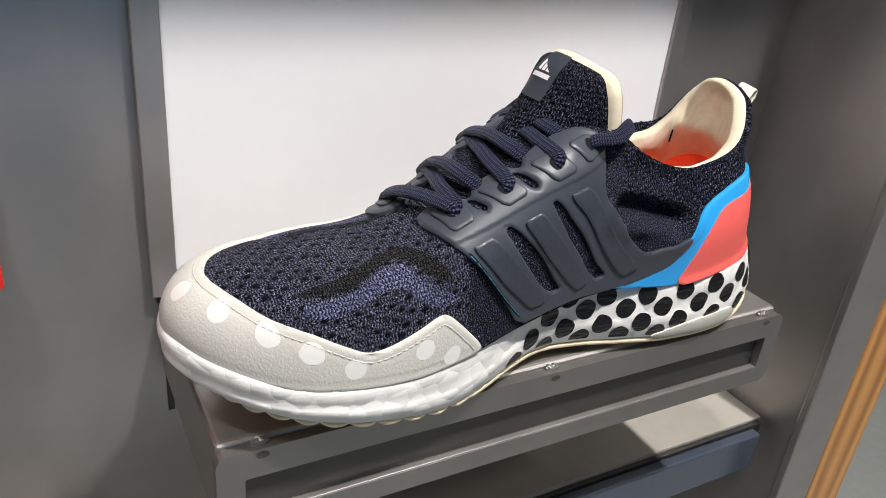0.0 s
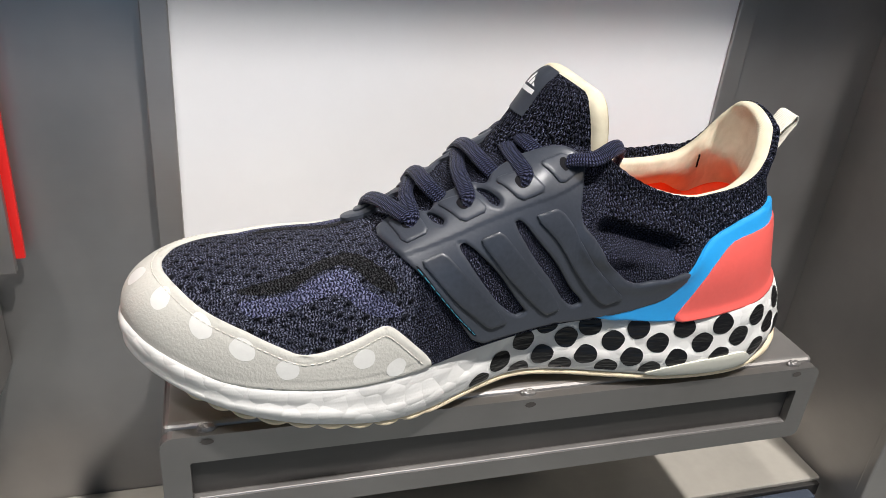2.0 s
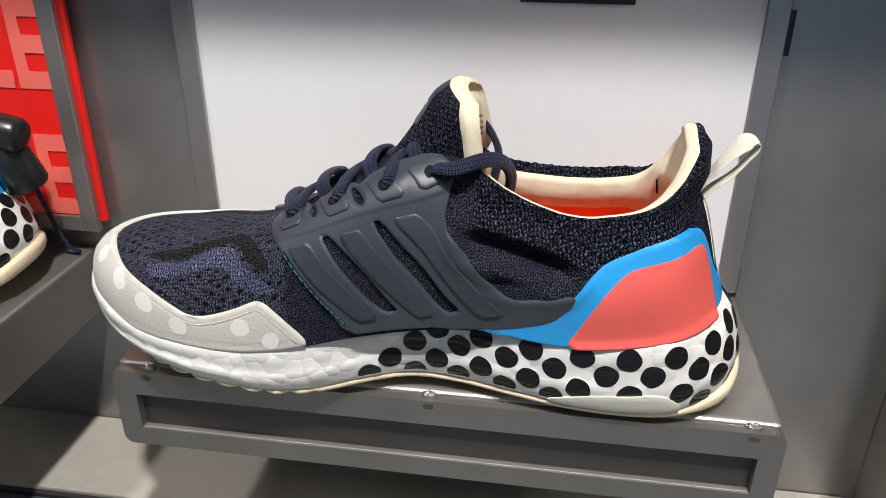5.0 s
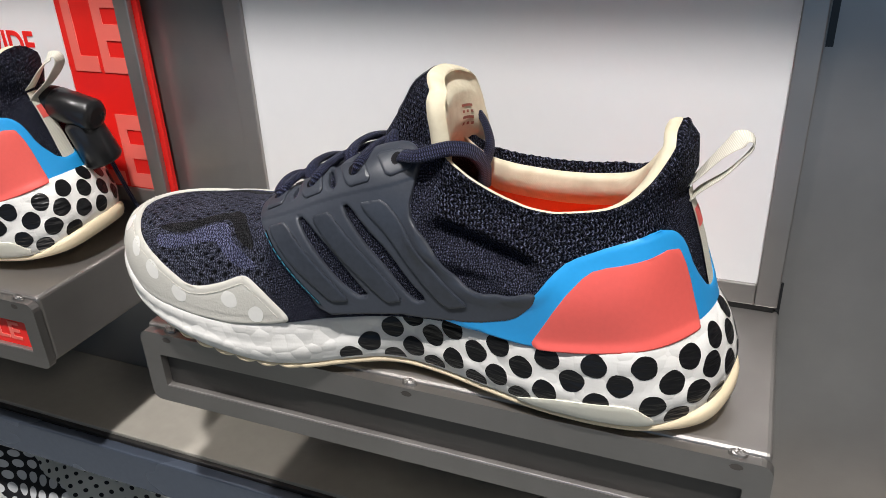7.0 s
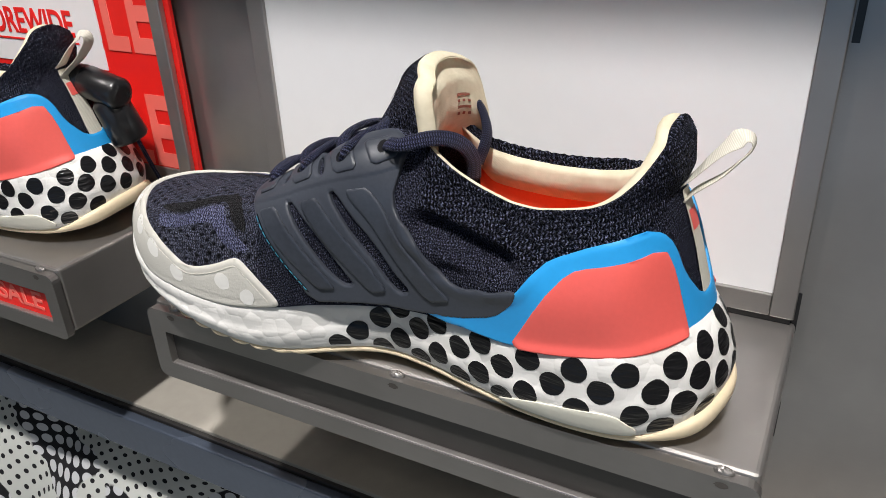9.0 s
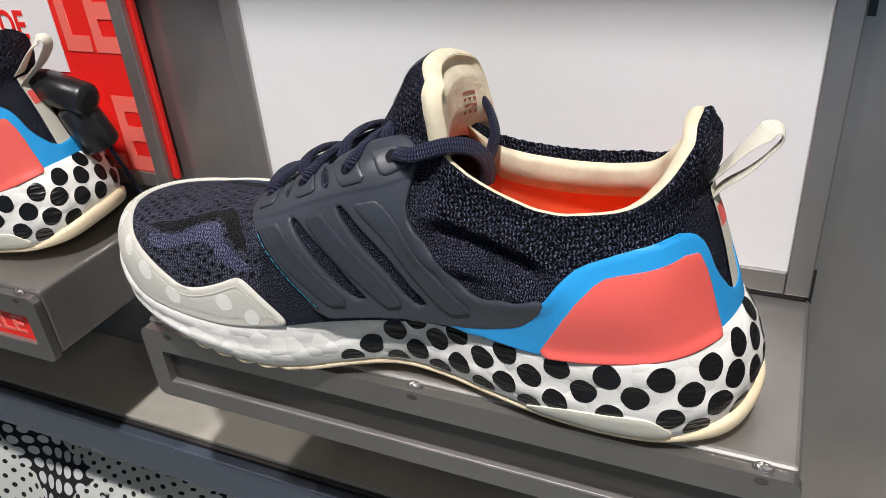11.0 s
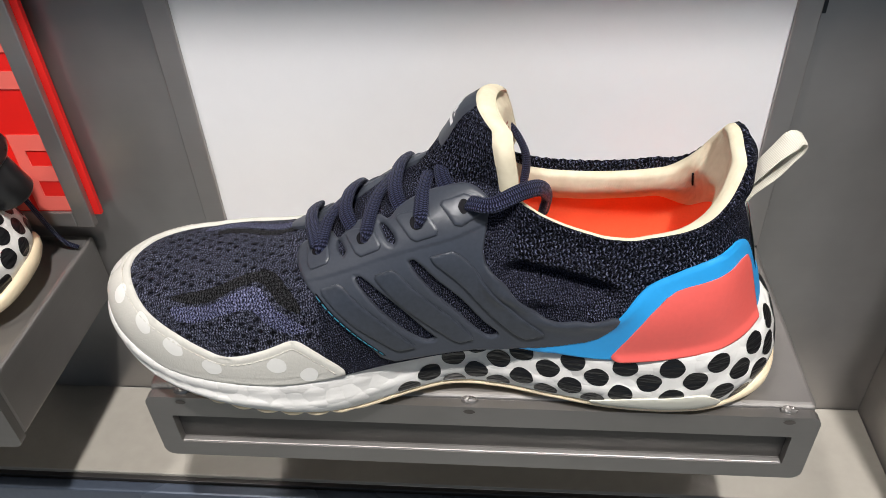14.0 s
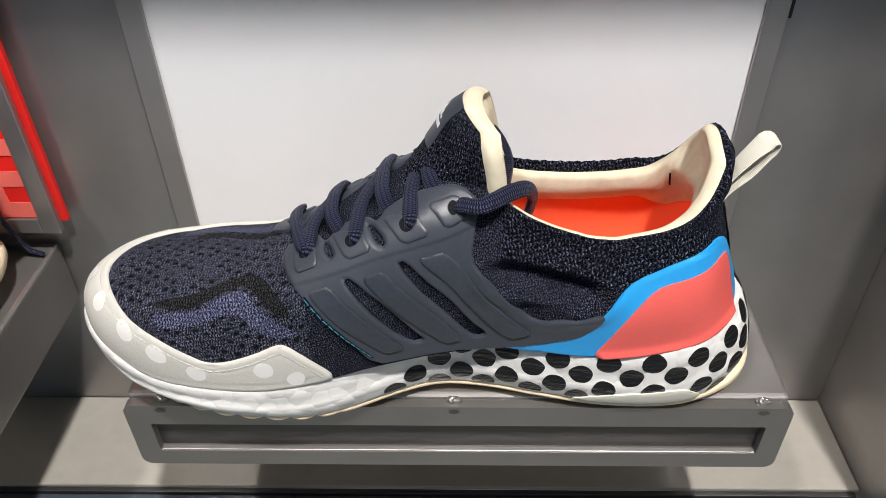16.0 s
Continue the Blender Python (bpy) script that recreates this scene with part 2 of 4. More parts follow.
def wood_material():
    n = Nodes("varnished_pine", 0.4)
    vec = n.coords(False, (14, 14, 1.2))
    rings = n.wave(vec, 1.6, 6.0, "X")
    n.colour(n.ramp(n.math("ADD", n.math("MULTIPLY", rings, 0.5), n.math("MULTIPLY", n.noise(vec, 6, 5), 0.5)), (0.25, (0.30, 0.125, 0.03)), (0.75, (0.55, 0.27, 0.08))))
    n.bump(n.noise(vec, 20, 3), 0.3, 0.0004)
    return n.mat


WOOD = wood_material()

# ---- mesh helpers ----


def mesh_object(name, verts, faces, material, parent=None, label="", smooth=True, uvs=None):
    """One mesh object from metres; uvs: one pair a vertex."""
    data = bpy.data.meshes.new(name)
    data.from_pydata([tuple(v) for v in verts], [], [tuple(f) for f in faces])
    if uvs is not None:
        layer = data.uv_layers.new(name="flat")
        index = np.empty(len(data.loops), dtype=np.int32)
        data.loops.foreach_get("vertex_index", index)
        layer.data.foreach_set("uv", np.asarray(uvs, dtype=np.float32)[index].ravel())
    if smooth:
        data.polygons.foreach_set("use_smooth", [True] * len(data.polygons))
    data.materials.append(material)
    data.update()
    ob = new(name, data)
    if parent:
        ob.parent = parent
        if parent.type == "EMPTY":
            ob.matrix_parent_inverse = parent.matrix_world.inverted()
    if label:
        tagged(ob, label)
    return ob


def part(name, bm, material, parent, label=""):
    """Links a bmesh as one mesh object under a thing or a part."""
    data = bpy.data.meshes.new(name)
    bmesh.ops.recalc_face_normals(bm, faces=bm.faces)
    bm.to_mesh(data)
    bm.free()
    data.materials.append(material)
    ob = new(name, data)
    if parent:
        ob.parent = parent
        if parent.type == "EMPTY":
            ob.matrix_parent_inverse = parent.matrix_world.inverted()
    if label:
        tagged(ob, label)
    return ob


def thing(name, at, label, category, group="", kind=""):
    ob = new(name)
    ob.matrix_world = Matrix.Translation(at)
    ob.empty_display_size = 0.02
    return tagged(ob, label, category, group, kind)


def box(x0, x1, y0, y1, z0, z1, bevel=0.0, segments=2):
    """A box in millimetres as a bmesh, its edges rounded."""
    bm = bmesh.new()
    bmesh.ops.create_cube(bm, size=1)
    for v in bm.verts:
        v.co = mm(x0 + (v.co.x + 0.5) * (x1 - x0), y0 + (v.co.y + 0.5) * (y1 - y0), z0 + (v.co.z + 0.5) * (z1 - z0))
    if bevel:
        bmesh.ops.bevel(bm, geom=bm.edges[:], offset=bevel / 1000, segments=segments, affect="EDGES", profile=0.5)
    return bm


def plate_with_hole(outer, inner, y0, y1):
    """An upright plate between y0 and y1 from an outer outline and an inner one with as many corners."""
    bm = bmesh.new()
    rings = [[bm.verts.new(mm(x, y, z)) for x, z in loop] for y in (y0, y1) for loop in (outer, inner)]
    count = len(outer)
    for i in range(count):
        j = (i + 1) % count
        for a, b in ((0, 1), (1, 3), (3, 2), (2, 0)):
            bm.faces.new((rings[a][i], rings[a][j], rings[b][j], rings[b][i]))
    return bm


def rounded(x0, x1, z0, z1, r, steps=4):
    """The corners of an upright rectangle with round corners."""
    out = []
    for cx, cz, start in ((x1 - r, z1 - r, 0), (x0 + r, z1 - r, 90), (x0 + r, z0 + r, 180), (x1 - r, z0 + r, 270)):
        for k in range(steps + 1):
            a = radians(start + 90 * k / steps)
            out.append((cx + r * math.cos(a), cz + r * math.sin(a)))
    return out


# ---- setting ----
tagged(part("floor", box(-4000, 4000, -4500, 2500, -1120, -1100), FLOOR, None), "pale green-grey polished shop floor", "floor", kind="structure")
# ceiling and walls are added out of view to close the room darkly
tagged(part("ceiling", box(-4000, 4000, -4500, 2500, 2050, 2070), PAINT, None), "unseen dark grey ceiling added to keep bounced light low", "ceiling", kind="structure")
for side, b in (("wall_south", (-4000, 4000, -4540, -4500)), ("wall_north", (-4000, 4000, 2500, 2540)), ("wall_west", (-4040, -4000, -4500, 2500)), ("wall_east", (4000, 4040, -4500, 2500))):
    tagged(part(side, box(*b, -1100, 2050), PAINT, None), "unseen dark grey wall added to keep bounced light low", "wall", kind="structure")

tagged(part("back_panel", box(-1200, 455, 350, 366, -1100, 900, 0.5), STEEL, None), "grey sheet steel back panel of the wall display", "panel", kind="structure")
partition = thing("side_partition", mm(470, 300, -1100), "grey folded steel partition that ends the wall display", "partition", kind="structure")
part("side_sheet", box(455, 478, 250, 366, -1100, 900, 1.5), STEEL, partition)
part("front_flange", box(451, 489.5, 243, 249.7, -1100, 900, 1.2), STEEL, partition)
tagged(part("wooden_panel", box(490.2, 536, 243.5, 900, -1100, 900, 1.5), WOOD, None), "varnished pine panel edge behind the partition", "panel", kind="structure")

# lower ledge with its front rail
ledge = thing("lower_ledge", mm(100, 310, -150), "grey steel ledge with a folded front rail below the boxes", "shelf")
part("ledge_sheet", box(-1200, 454.5, 278, 349.5, -143, -140, 0.6), LEDGE, ledge)
# solid dark strip in place of the shaded gap behind the rail
part("ledge_gap_shade", box(-1200, 452, 274.4, 277.7, -152, -142.2, 0.4), STRIP, ledge, "dark strip that stands in for the shade behind the rail")
part("front_rail", box(-1200, 443, 266, 274.2, -176, -144, 1.5), RAIL, ledge)


def display_box(dx, label):
    """A folded steel box that carries one shoe, with a framed recess in its front."""
    ob = thing("display_box", mm(202 + dx, 290, -46), label, "display stand", "display boxes")
    bm = box(47 + dx, 360 + dx, 232.5, 349.5, -44, 0, 2.5, 3)
    part("box_body", bm, STEEL, ob)
    outer = rounded(46 + dx, 361 + dx, -46.5, -2.0, 5)
    inner = rounded(57 + dx, 350.5 + dx, -36, -15.5, 1.0)
    plate = plate_with_hole(outer, inner, 227.2, 232.2)
    bmesh.ops.bevel(plate, geom=[e for e in plate.edges if len(e.link_faces) == 2 and e.calc_face_angle(0) > 1.2], offset=0.0011, segments=2, affect="EDGES")
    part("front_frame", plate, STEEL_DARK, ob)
    # floor of the recess, its shade put into the dark steel colour
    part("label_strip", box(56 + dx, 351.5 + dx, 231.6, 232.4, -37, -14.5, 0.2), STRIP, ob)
    # lip of paler steel added as the bright line along the recess's lower edge
    part("label_highlight", box(57.4 + dx, 350 + dx, 227.6, 230.6, -37.0, -35.3, 0.5), STEEL, ob, "paler steel lip that stands in for the highlight below the label strip")
    for x in (64, 203, 347):
        bm = bmesh.new()
        bmesh.ops.create_uvsphere(bm, u_segments=12, v_segments=8, radius=1, matrix=Matrix.Translation(mm(x + dx, 231.0, -1.4)) @ Matrix.Diagonal((0.0040, 0.0022, 0.0019, 1)))
        for v in bm.verts:
            v.co += Vector((0, 0, 0.0005 * math.sin(v.co.x * 2400) * math.cos(v.co.y * 1900)))
        part("weld", bm, STEEL_DARK, ob, "small bright weld spot")
        for face_y, high, wide in ((226.95, -5.0, 2.6),):
            bm = bmesh.new()
            ring = [bm.verts.new(mm(x + dx + wide * math.cos(k * math.pi / 9) * (1 + 0.15 * math.sin(3 * k)), face_y, high + 1.5 * math.sin(k * math.pi / 9))) for k in range(18)]
            bm.faces.new(ring)
            part("scorch_mark", bm, SCORCH, ob, "dark heat stain beside the weld")
    return ob


display_box(0, "grey folded steel display box with an empty label frame")
left_box = display_box(-393, "grey folded steel display box with a red sale strip")

# white board in its steel frame
board = thing("backing_board", mm(202, 345, 4), "white laminate board in a grey steel frame", "board")
part("panel", box(55, 349, 345.5, 349.5, 14, 640), BOARD, board)
for name, b in (("frame_side", (44, 56, 343, 349.6, 4, 650)), ("frame_side", (347.5, 358.5, 343, 349.6, 4, 650)), ("frame_bottom", (56.2, 347.3, 343.2, 349.6, 4, 15.5))):
    part(name, box(*b, 0.6), STEEL, board)

# red sale poster over the neighbouring box
poster = thing("sale_poster", mm(-200, 340, 10), "red and white sale poster in a grey steel frame", "poster")
part("backing_sheet", box(-420, -16.8, 341.2, 344, 22, 640), RED, poster)
part("sheet", box(-400, -29, 338.2, 339, 24, 640), RED, poster)
part("frame_side", box(-31, -20.5, 336.5, 341, 16, 640, 0.6), STEEL, poster)
part("frame_bottom", box(-420, -31.3, 336.5, 341, 16, 26, 0.6), STEEL, poster)
part("white_field", box(-330, -80, 337.6, 338.1, 90, 300), BOARD, poster)

# the shelf overhead, which shades the top of the board
overhead = thing("upper_ledge", mm(100, 300, 397), "grey steel ledge above the boxes", "shelf")
part("ledge_sheet", box(-1200, 454, 213.5, 349.5, 397, 403, 0.6), STEEL, overhead)

# ---- the shoe ----
# Millimetres: x from toe to heel, y across (small y is the outer side), z over the box's top.


def closed_spline(points, count):
    """A smooth closed curve through points, sampled count times, with even steps."""
    p = np.array(points, float)
    n = len(p)
    out = []
    for i in range(n):
        a, b, c, d = p[i - 1], p[i], p[(i + 1) % n], p[(i + 2) % n]
        for k in range(24):
            t = k / 24
            out.append(0.5 * (2 * b + (c - a) * t + (2 * a - 5 * b + 4 * c - d) * t * t + (3 * b - a - 3 * c + d) * t ** 3))
    out = np.array(out + [out[0]])
    run = np.r_[0, np.cumsum(np.linalg.norm(np.diff(out, axis=0), axis=1))]
    at = np.linspace(0, run[-1], count, endpoint=False)
    return np.c_[np.interp(at, run, out[:, 0]), np.interp(at, run, out[:, 1])]


def table(x, *pairs):
    """Smooth interpolation through (x, value) pairs."""
    px, pv = np.array(pairs, float).T
    slope = np.gradient(pv, px)
    x = np.clip(np.asarray(x, float), px[0], px[-1])
    i = np.clip(np.searchsorted(px, x) - 1, 0, len(px) - 2)
    h = px[i + 1] - px[i]
    t = (x - px[i]) / h
    return (1 + 2 * t) * (1 - t) ** 2 * pv[i] + t * (1 - t) ** 2 * h * slope[i] + t * t * (3 - 2 * t) * pv[i + 1] + t * t * (t - 1) * h * slope[i + 1]


def smooth(x, a, b):
    t = np.clip((np.asarray(x, float) - a) / (b - a), 0, 1)
    return t * t * (3 - 2 * t)


MIDSOLE_PLAN = [(341, 266), (335, 241), (318, 227), (296, 222), (266, 223), (241, 226.5), (216, 231), (197, 231.5), (180, 227), (160, 220), (140, 214.5), (118, 212), (95, 211.5), (76, 213.5), (60, 219), (46, 229), (36.5, 241), (33, 254),
                (36, 270), (46, 286), (64, 299), (88, 308), (115, 311), (140, 310), (165, 305), (190, 300), (215, 298), (245, 302), (275, 307), (300, 308.5), (320, 304), (334, 290)]
UPPER_PLAN = [(330, 265), (324, 244), (309, 230), (288, 226), (262, 225), (240, 226), (215, 225.5), (195, 223.5), (178, 221), (160, 218.5), (140, 215.5), (118, 213.5), (95, 213.5), (77, 215.5), (62, 221.5), (48.5, 231), (40, 242), (36, 254),
              (38.5, 268), (47.5, 283), (64, 296), (88, 304), (115, 307), (140, 306), (165, 302), (190, 298), (215, 296), (245, 298), (275, 301), (300, 301), (318, 296), (327, 282)]
AROUND, UP = 360, 72
SPINE_Y = 264.0


def ridge(x):
    """Where the top of the upper runs, across."""
    return table(x, (60, 248), (120, 247), (145, 252), (170, 260), (190, 264), (330, 264))


def bite(x):
    """Height of the line where the upper meets the midsole."""
    return table(x, (33, 44), (48, 39.5), (62, 35), (80, 31.3), (100, 28.5), (125, 27.5), (150, 31), (168, 35.2), (190, 38.8), (216, 41), (240, 40), (262, 38.5), (287, 40.5), (306, 44), (322, 47.6), (332, 49.4), (342, 49.4))


def sole_line(x):
    """Height of the midsole's lower edge."""
    return table(x, (35, 25), (48, 21), (62, 17.5), (87, 12), (110, 7.5), (130, 4.5), (152, 4.5), (170, 7), (185, 8.5), (215, 8), (244, 6.5), (268, 5), (295, 5), (320, 6), (335, 9), (342, 12))


def crest(x):
    return table(x, (60, 58), (72, 63.6), (93, 69.5), (117, 72.3), (132, 76), (147, 83.4), (166, 95), (187, 105.4), (205, 112), (215, 113))


def collar(x, inner):
    """Height of the ankle opening's edge on the outer and the inner side."""
    outer_side = table(x, (195, 112), (206, 115), (218, 110.5), (235, 99.5), (247, 93.8), (262, 90.2), (280, 91.2), (296, 96), (310, 104.4), (321, 114), (327, 120), (331, 122))
    inner_side = table(x, (195, 110), (206, 104), (218, 94.5), (235, 89.3), (247, 87.9), (262, 87), (280, 88), (296, 92), (310, 101.5), (321, 113), (327, 120), (331, 122))
    return np.where(inner, inner_side, outer_side)


def grid_faces(rows, columns, wrap=True):
    faces = []
    for r in range(rows - 1):
        for c in range(columns if wrap else columns - 1):
            d = (c + 1) % columns
            faces.append((r * columns + c, r * columns + d, (r + 1) * columns + d, (r + 1) * columns + c))
    return faces


def metres(points):
    return np.asarray(points, float) / 1000 + np.array([0, 0, TOP])


def upper_grid(rows=UP):
    """The outer skin of the knitted upper: closed over the forefoot, open at the ankle."""
    plan = closed_spline(UPPER_PLAN, AROUND)
    base = bite(plan[:, 0]) - 2
    spine = np.c_[np.clip(plan[:, 0], 78, 288), ridge(plan[:, 0])]
    spine[:, 0] += 4 * np.exp(-((plan[:, 0] - 78) / 14) ** 2)
    open_ = smooth(plan[:, 0], 192, 226)
    square = table(plan[:, 0], (40, 2.7), (80, 2.9), (130, 3.2), (165, 3.9), (190, 4.6))
    inner = plan[:, 1] > ridge(plan[:, 0])
    square = np.where(inner, table(plan[:, 0], (34, 2.6), (80, 2.2), (150, 2.2), (190, 3.0)), square)
    heel = smooth(plan[:, 0], 292, 329)
    top_z = collar(plan[:, 0], inner)
    out = np.empty((rows, AROUND, 3))
    for k in range(rows):
        s = k / (rows - 1)
        a = s * math.pi / 2
        r_dome = np.cos(a) ** (2 / square)
        z_dome = base + (crest(spine[:, 0]) - base) * np.sin(a) ** (2 / square)
        lean = 1 - np.where(inner, 0.27, 0.20) * s ** 1.6 + 0.06 * math.sin(math.pi * min(1, s * 1.1)) ** 2
        z_wall = base + (top_z - base) * s
        back = np.interp(z_wall, (46, 61, 75, 85, 96, 105, 116, 123), (1.0, 0.9, 0.81, 0.73, 0.63, 0.70, 0.68, 0.55))
        r_wall = lean * (1 - heel) + back * heel
        r = r_dome * (1 - open_) + r_wall * open_
        z = z_dome * (1 - open_) + z_wall * open_
        out[k, :, :2] = spine + (plan - spine) * r[:, None]
        out[k, :, 2] = z
    # a soft crease where the ankle folds on the outer side, and slight dents all over
    for ax, az, bx, bz, deep, wide in ((224, 80, 258, 69, 5.2, 4.4), (234, 64, 247, 62, 1.6, 3.4), (226, 92, 250, 88, 1.0, 4.0), (276, 88, 296, 92, 1.0, 4.5)):
        x, z = out[:, :, 0], out[:, :, 2]
        t = np.clip(((x - ax) * (bx - ax) + (z - az) * (bz - az)) / ((bx - ax) ** 2 + (bz - az) ** 2), 0, 1)
        gap = np.hypot(x - ax - t * (bx - ax), z - az - t * (bz - az))
        out[:, :, 1] += np.where(out[:, :, 1] < 250, deep * (np.exp(-(gap / wide) ** 2) - 0.45 * np.exp(-((gap - 2 * wide) / wide) ** 2)), 0)
    return out


def midsole_grid():
    plan = closed_spline(MIDSOLE_PLAN, AROUND)
    top = closed_spline(UPPER_PLAN, AROUND)
    centre = np.c_[np.clip(plan[:, 0], 85, 285), np.full(AROUND, SPINE_Y)]
    way = plan - centre
    way /= np.linalg.norm(way, axis=1)[:, None]
    low, high = sole_line(plan[:, 0]), bite(plan[:, 0]) + 1.0
    toe, rear = smooth(-plan[:, 0], -110, -45), smooth(plan[:, 0], 300, 338)
    rows = []
    for t, inset in ((0, 30), (0, 7), (0.0, 3.5), (0.04, 2.0), (0.12, 0.9), (0.25, -0.2), (0.36, -0.7), (0.43, -0.3), (0.49, 0.35), (0.6, 0.1), (0.7, 0.0), (0.8, 0.2), (0.88, 0.7), (0.94, 1.6), (0.98, 2.9), (1.0, 5), (1.0, 12)):
        extra = toe * 5 * (1 - t) ** 2 + rear * 9 * max(0, t - 0.45) ** 1.3 * 2.2
        xy = plan - way * (inset + extra)[:, None]
        rows.append(np.c_[xy, low + (high - low) * t])
    return np.array(rows)


def lay(grid, name, material, parent, label="", wrap=True, uvs=None):
    rows, columns = grid.shape[:2]
    return mesh_object(name, metres(grid.reshape(-1, 3)), grid_faces(rows, columns, wrap), material, parent, label, True, uvs)


def flat_uv(grid):
    """Millimetre coordinates along and up a grid."""
    along = np.zeros(grid.shape[:2])
    along[:, 1:] = np.cumsum(np.linalg.norm(np.diff(grid, axis=1), axis=2), axis=1)
    along = along[len(along) // 3][None, :].repeat(len(grid), 0)
    up = np.zeros(grid.shape[:2])
    up[1:] = np.cumsum(np.linalg.norm(np.diff(grid, axis=0), axis=2), axis=0)
    return np.stack([along, up], axis=2).reshape(-1, 2)


shoe = thing("running_shoe", mm(190, 264, 0), "navy knitted running shoe with dotted sole, on a steel box", "shoe", "running shoes")
UPPER = upper_grid()
MIDSOLE = midsole_grid()
upper = lay(UPPER, "upper", KNIT, shoe, "navy knitted upper", True, flat_uv(UPPER))
upper.data.materials.append(KNIT_TOE)
upper.data.materials.append(KNIT_TONGUE)
for face in upper.data.polygons:
    if face.center.x < 0.143:
        face.material_index = 1
    elif face.index > 0.66 * len(upper.data.polygons) and face.center.x > 0.222:
        face.material_index = 2
# over the toe the yarn runs straight along the foot
toe_map = upper.data.uv_layers.new(name="toe")
spots = UPPER.reshape(-1, 3)
across = spots[:, 1] - ridge(spots[:, 0])
across = np.sign(across) * (np.abs(across) + 0.7 * np.maximum(0, crest(spots[:, 0]) - spots[:, 2]))
order = np.empty(len(upper.data.loops), dtype=np.int32)
upper.data.loops.foreach_get("vertex_index", order)
toe_map.data.foreach_set("uv", np.c_[spots[:, 0], across].astype(np.float32)[order].ravel())
lay(MIDSOLE, "midsole", BOOST, shoe, "white foam midsole")


class Skin:
    """A grid of the shoe, unrolled: u runs along it and v up it, in millimetres."""

    def __init__(self, grid):
        self.grid = grid
        columns = grid.shape[1]
        flat = flat_uv(grid).reshape(grid.shape[0], columns, 2)
        last = np.linalg.norm(grid[len(grid) // 3, 0] - grid[len(grid) // 3, -1])
        self.run = np.r_[flat[0, :, 0], flat[0, -1, 0] + last]
        self.up = flat[:, :, 1]

    def at(self, u, v):
        u, v = np.atleast_1d(u).astype(float), np.atleast_1d(v).astype(float)
        out = np.empty((len(u), 3))
        where = np.mod(u, self.run[-1])
        column = np.clip(np.searchsorted(self.run, where, side="right") - 1, 0, len(self.run) - 2)
        for c in np.unique(column):
            pick = np.nonzero(column == c)[0]
            d = (c + 1) % self.grid.shape[1]
            t = ((where[pick] - self.run[c]) / (self.run[c + 1] - self.run[c]))[:, None]
            ends = []
            for k in (c, d):
                ends.append(np.stack([np.interp(v[pick], self.up[:, k], self.grid[:, k, a]) for a in range(3)], axis=1))
            out[pick] = ends[0] * (1 - t) + ends[1] * t
        return out

    def normal(self, u, v, step=1.5):
        n = np.cross(self.at(np.asarray(u) + step, v) - self.at(np.asarray(u) - step, v), self.at(u, np.asarray(v) + step) - self.at(u, np.maximum(np.asarray(v) - step, 0)))
        n /= np.linalg.norm(n, axis=1)[:, None] + 1e-9
        return n * self.side

    side = -1.0


def rounded_loop(points, times=2, corner=0.2):
    """Cuts a polygon's corners round."""
    p = np.array(points, float)
    for _ in range(times):
        q = np.roll(p, -1, axis=0)
        p = np.stack([p * (1 - corner) + q * corner, p * corner + q * (1 - corner)], axis=1).reshape(-1, 2)
    return p


def inside_distance(points, loop):
    """The distance of points to a loop, positive within it."""
    a, b = loop, np.roll(loop, -1, axis=0)
    best = np.full(len(points), 1e9)
    odd = np.zeros(len(points), bool)
    for (ax, ay), (bx, by) in zip(a, b):
        ex, ey = bx - ax, by - ay
        wx, wy = points[:, 0] - ax, points[:, 1] - ay
        t = np.clip((wx * ex + wy * ey) / (ex * ex + ey * ey + 1e-12), 0, 1)
        best = np.minimum(best, np.hypot(wx - ex * t, wy - ey * t))
        if ay != by:
            odd ^= ((ay > points[:, 1]) != (by > points[:, 1])) & (points[:, 0] < ex * (points[:, 1] - ay) / ey + ax)
    return np.where(odd, best, -best)


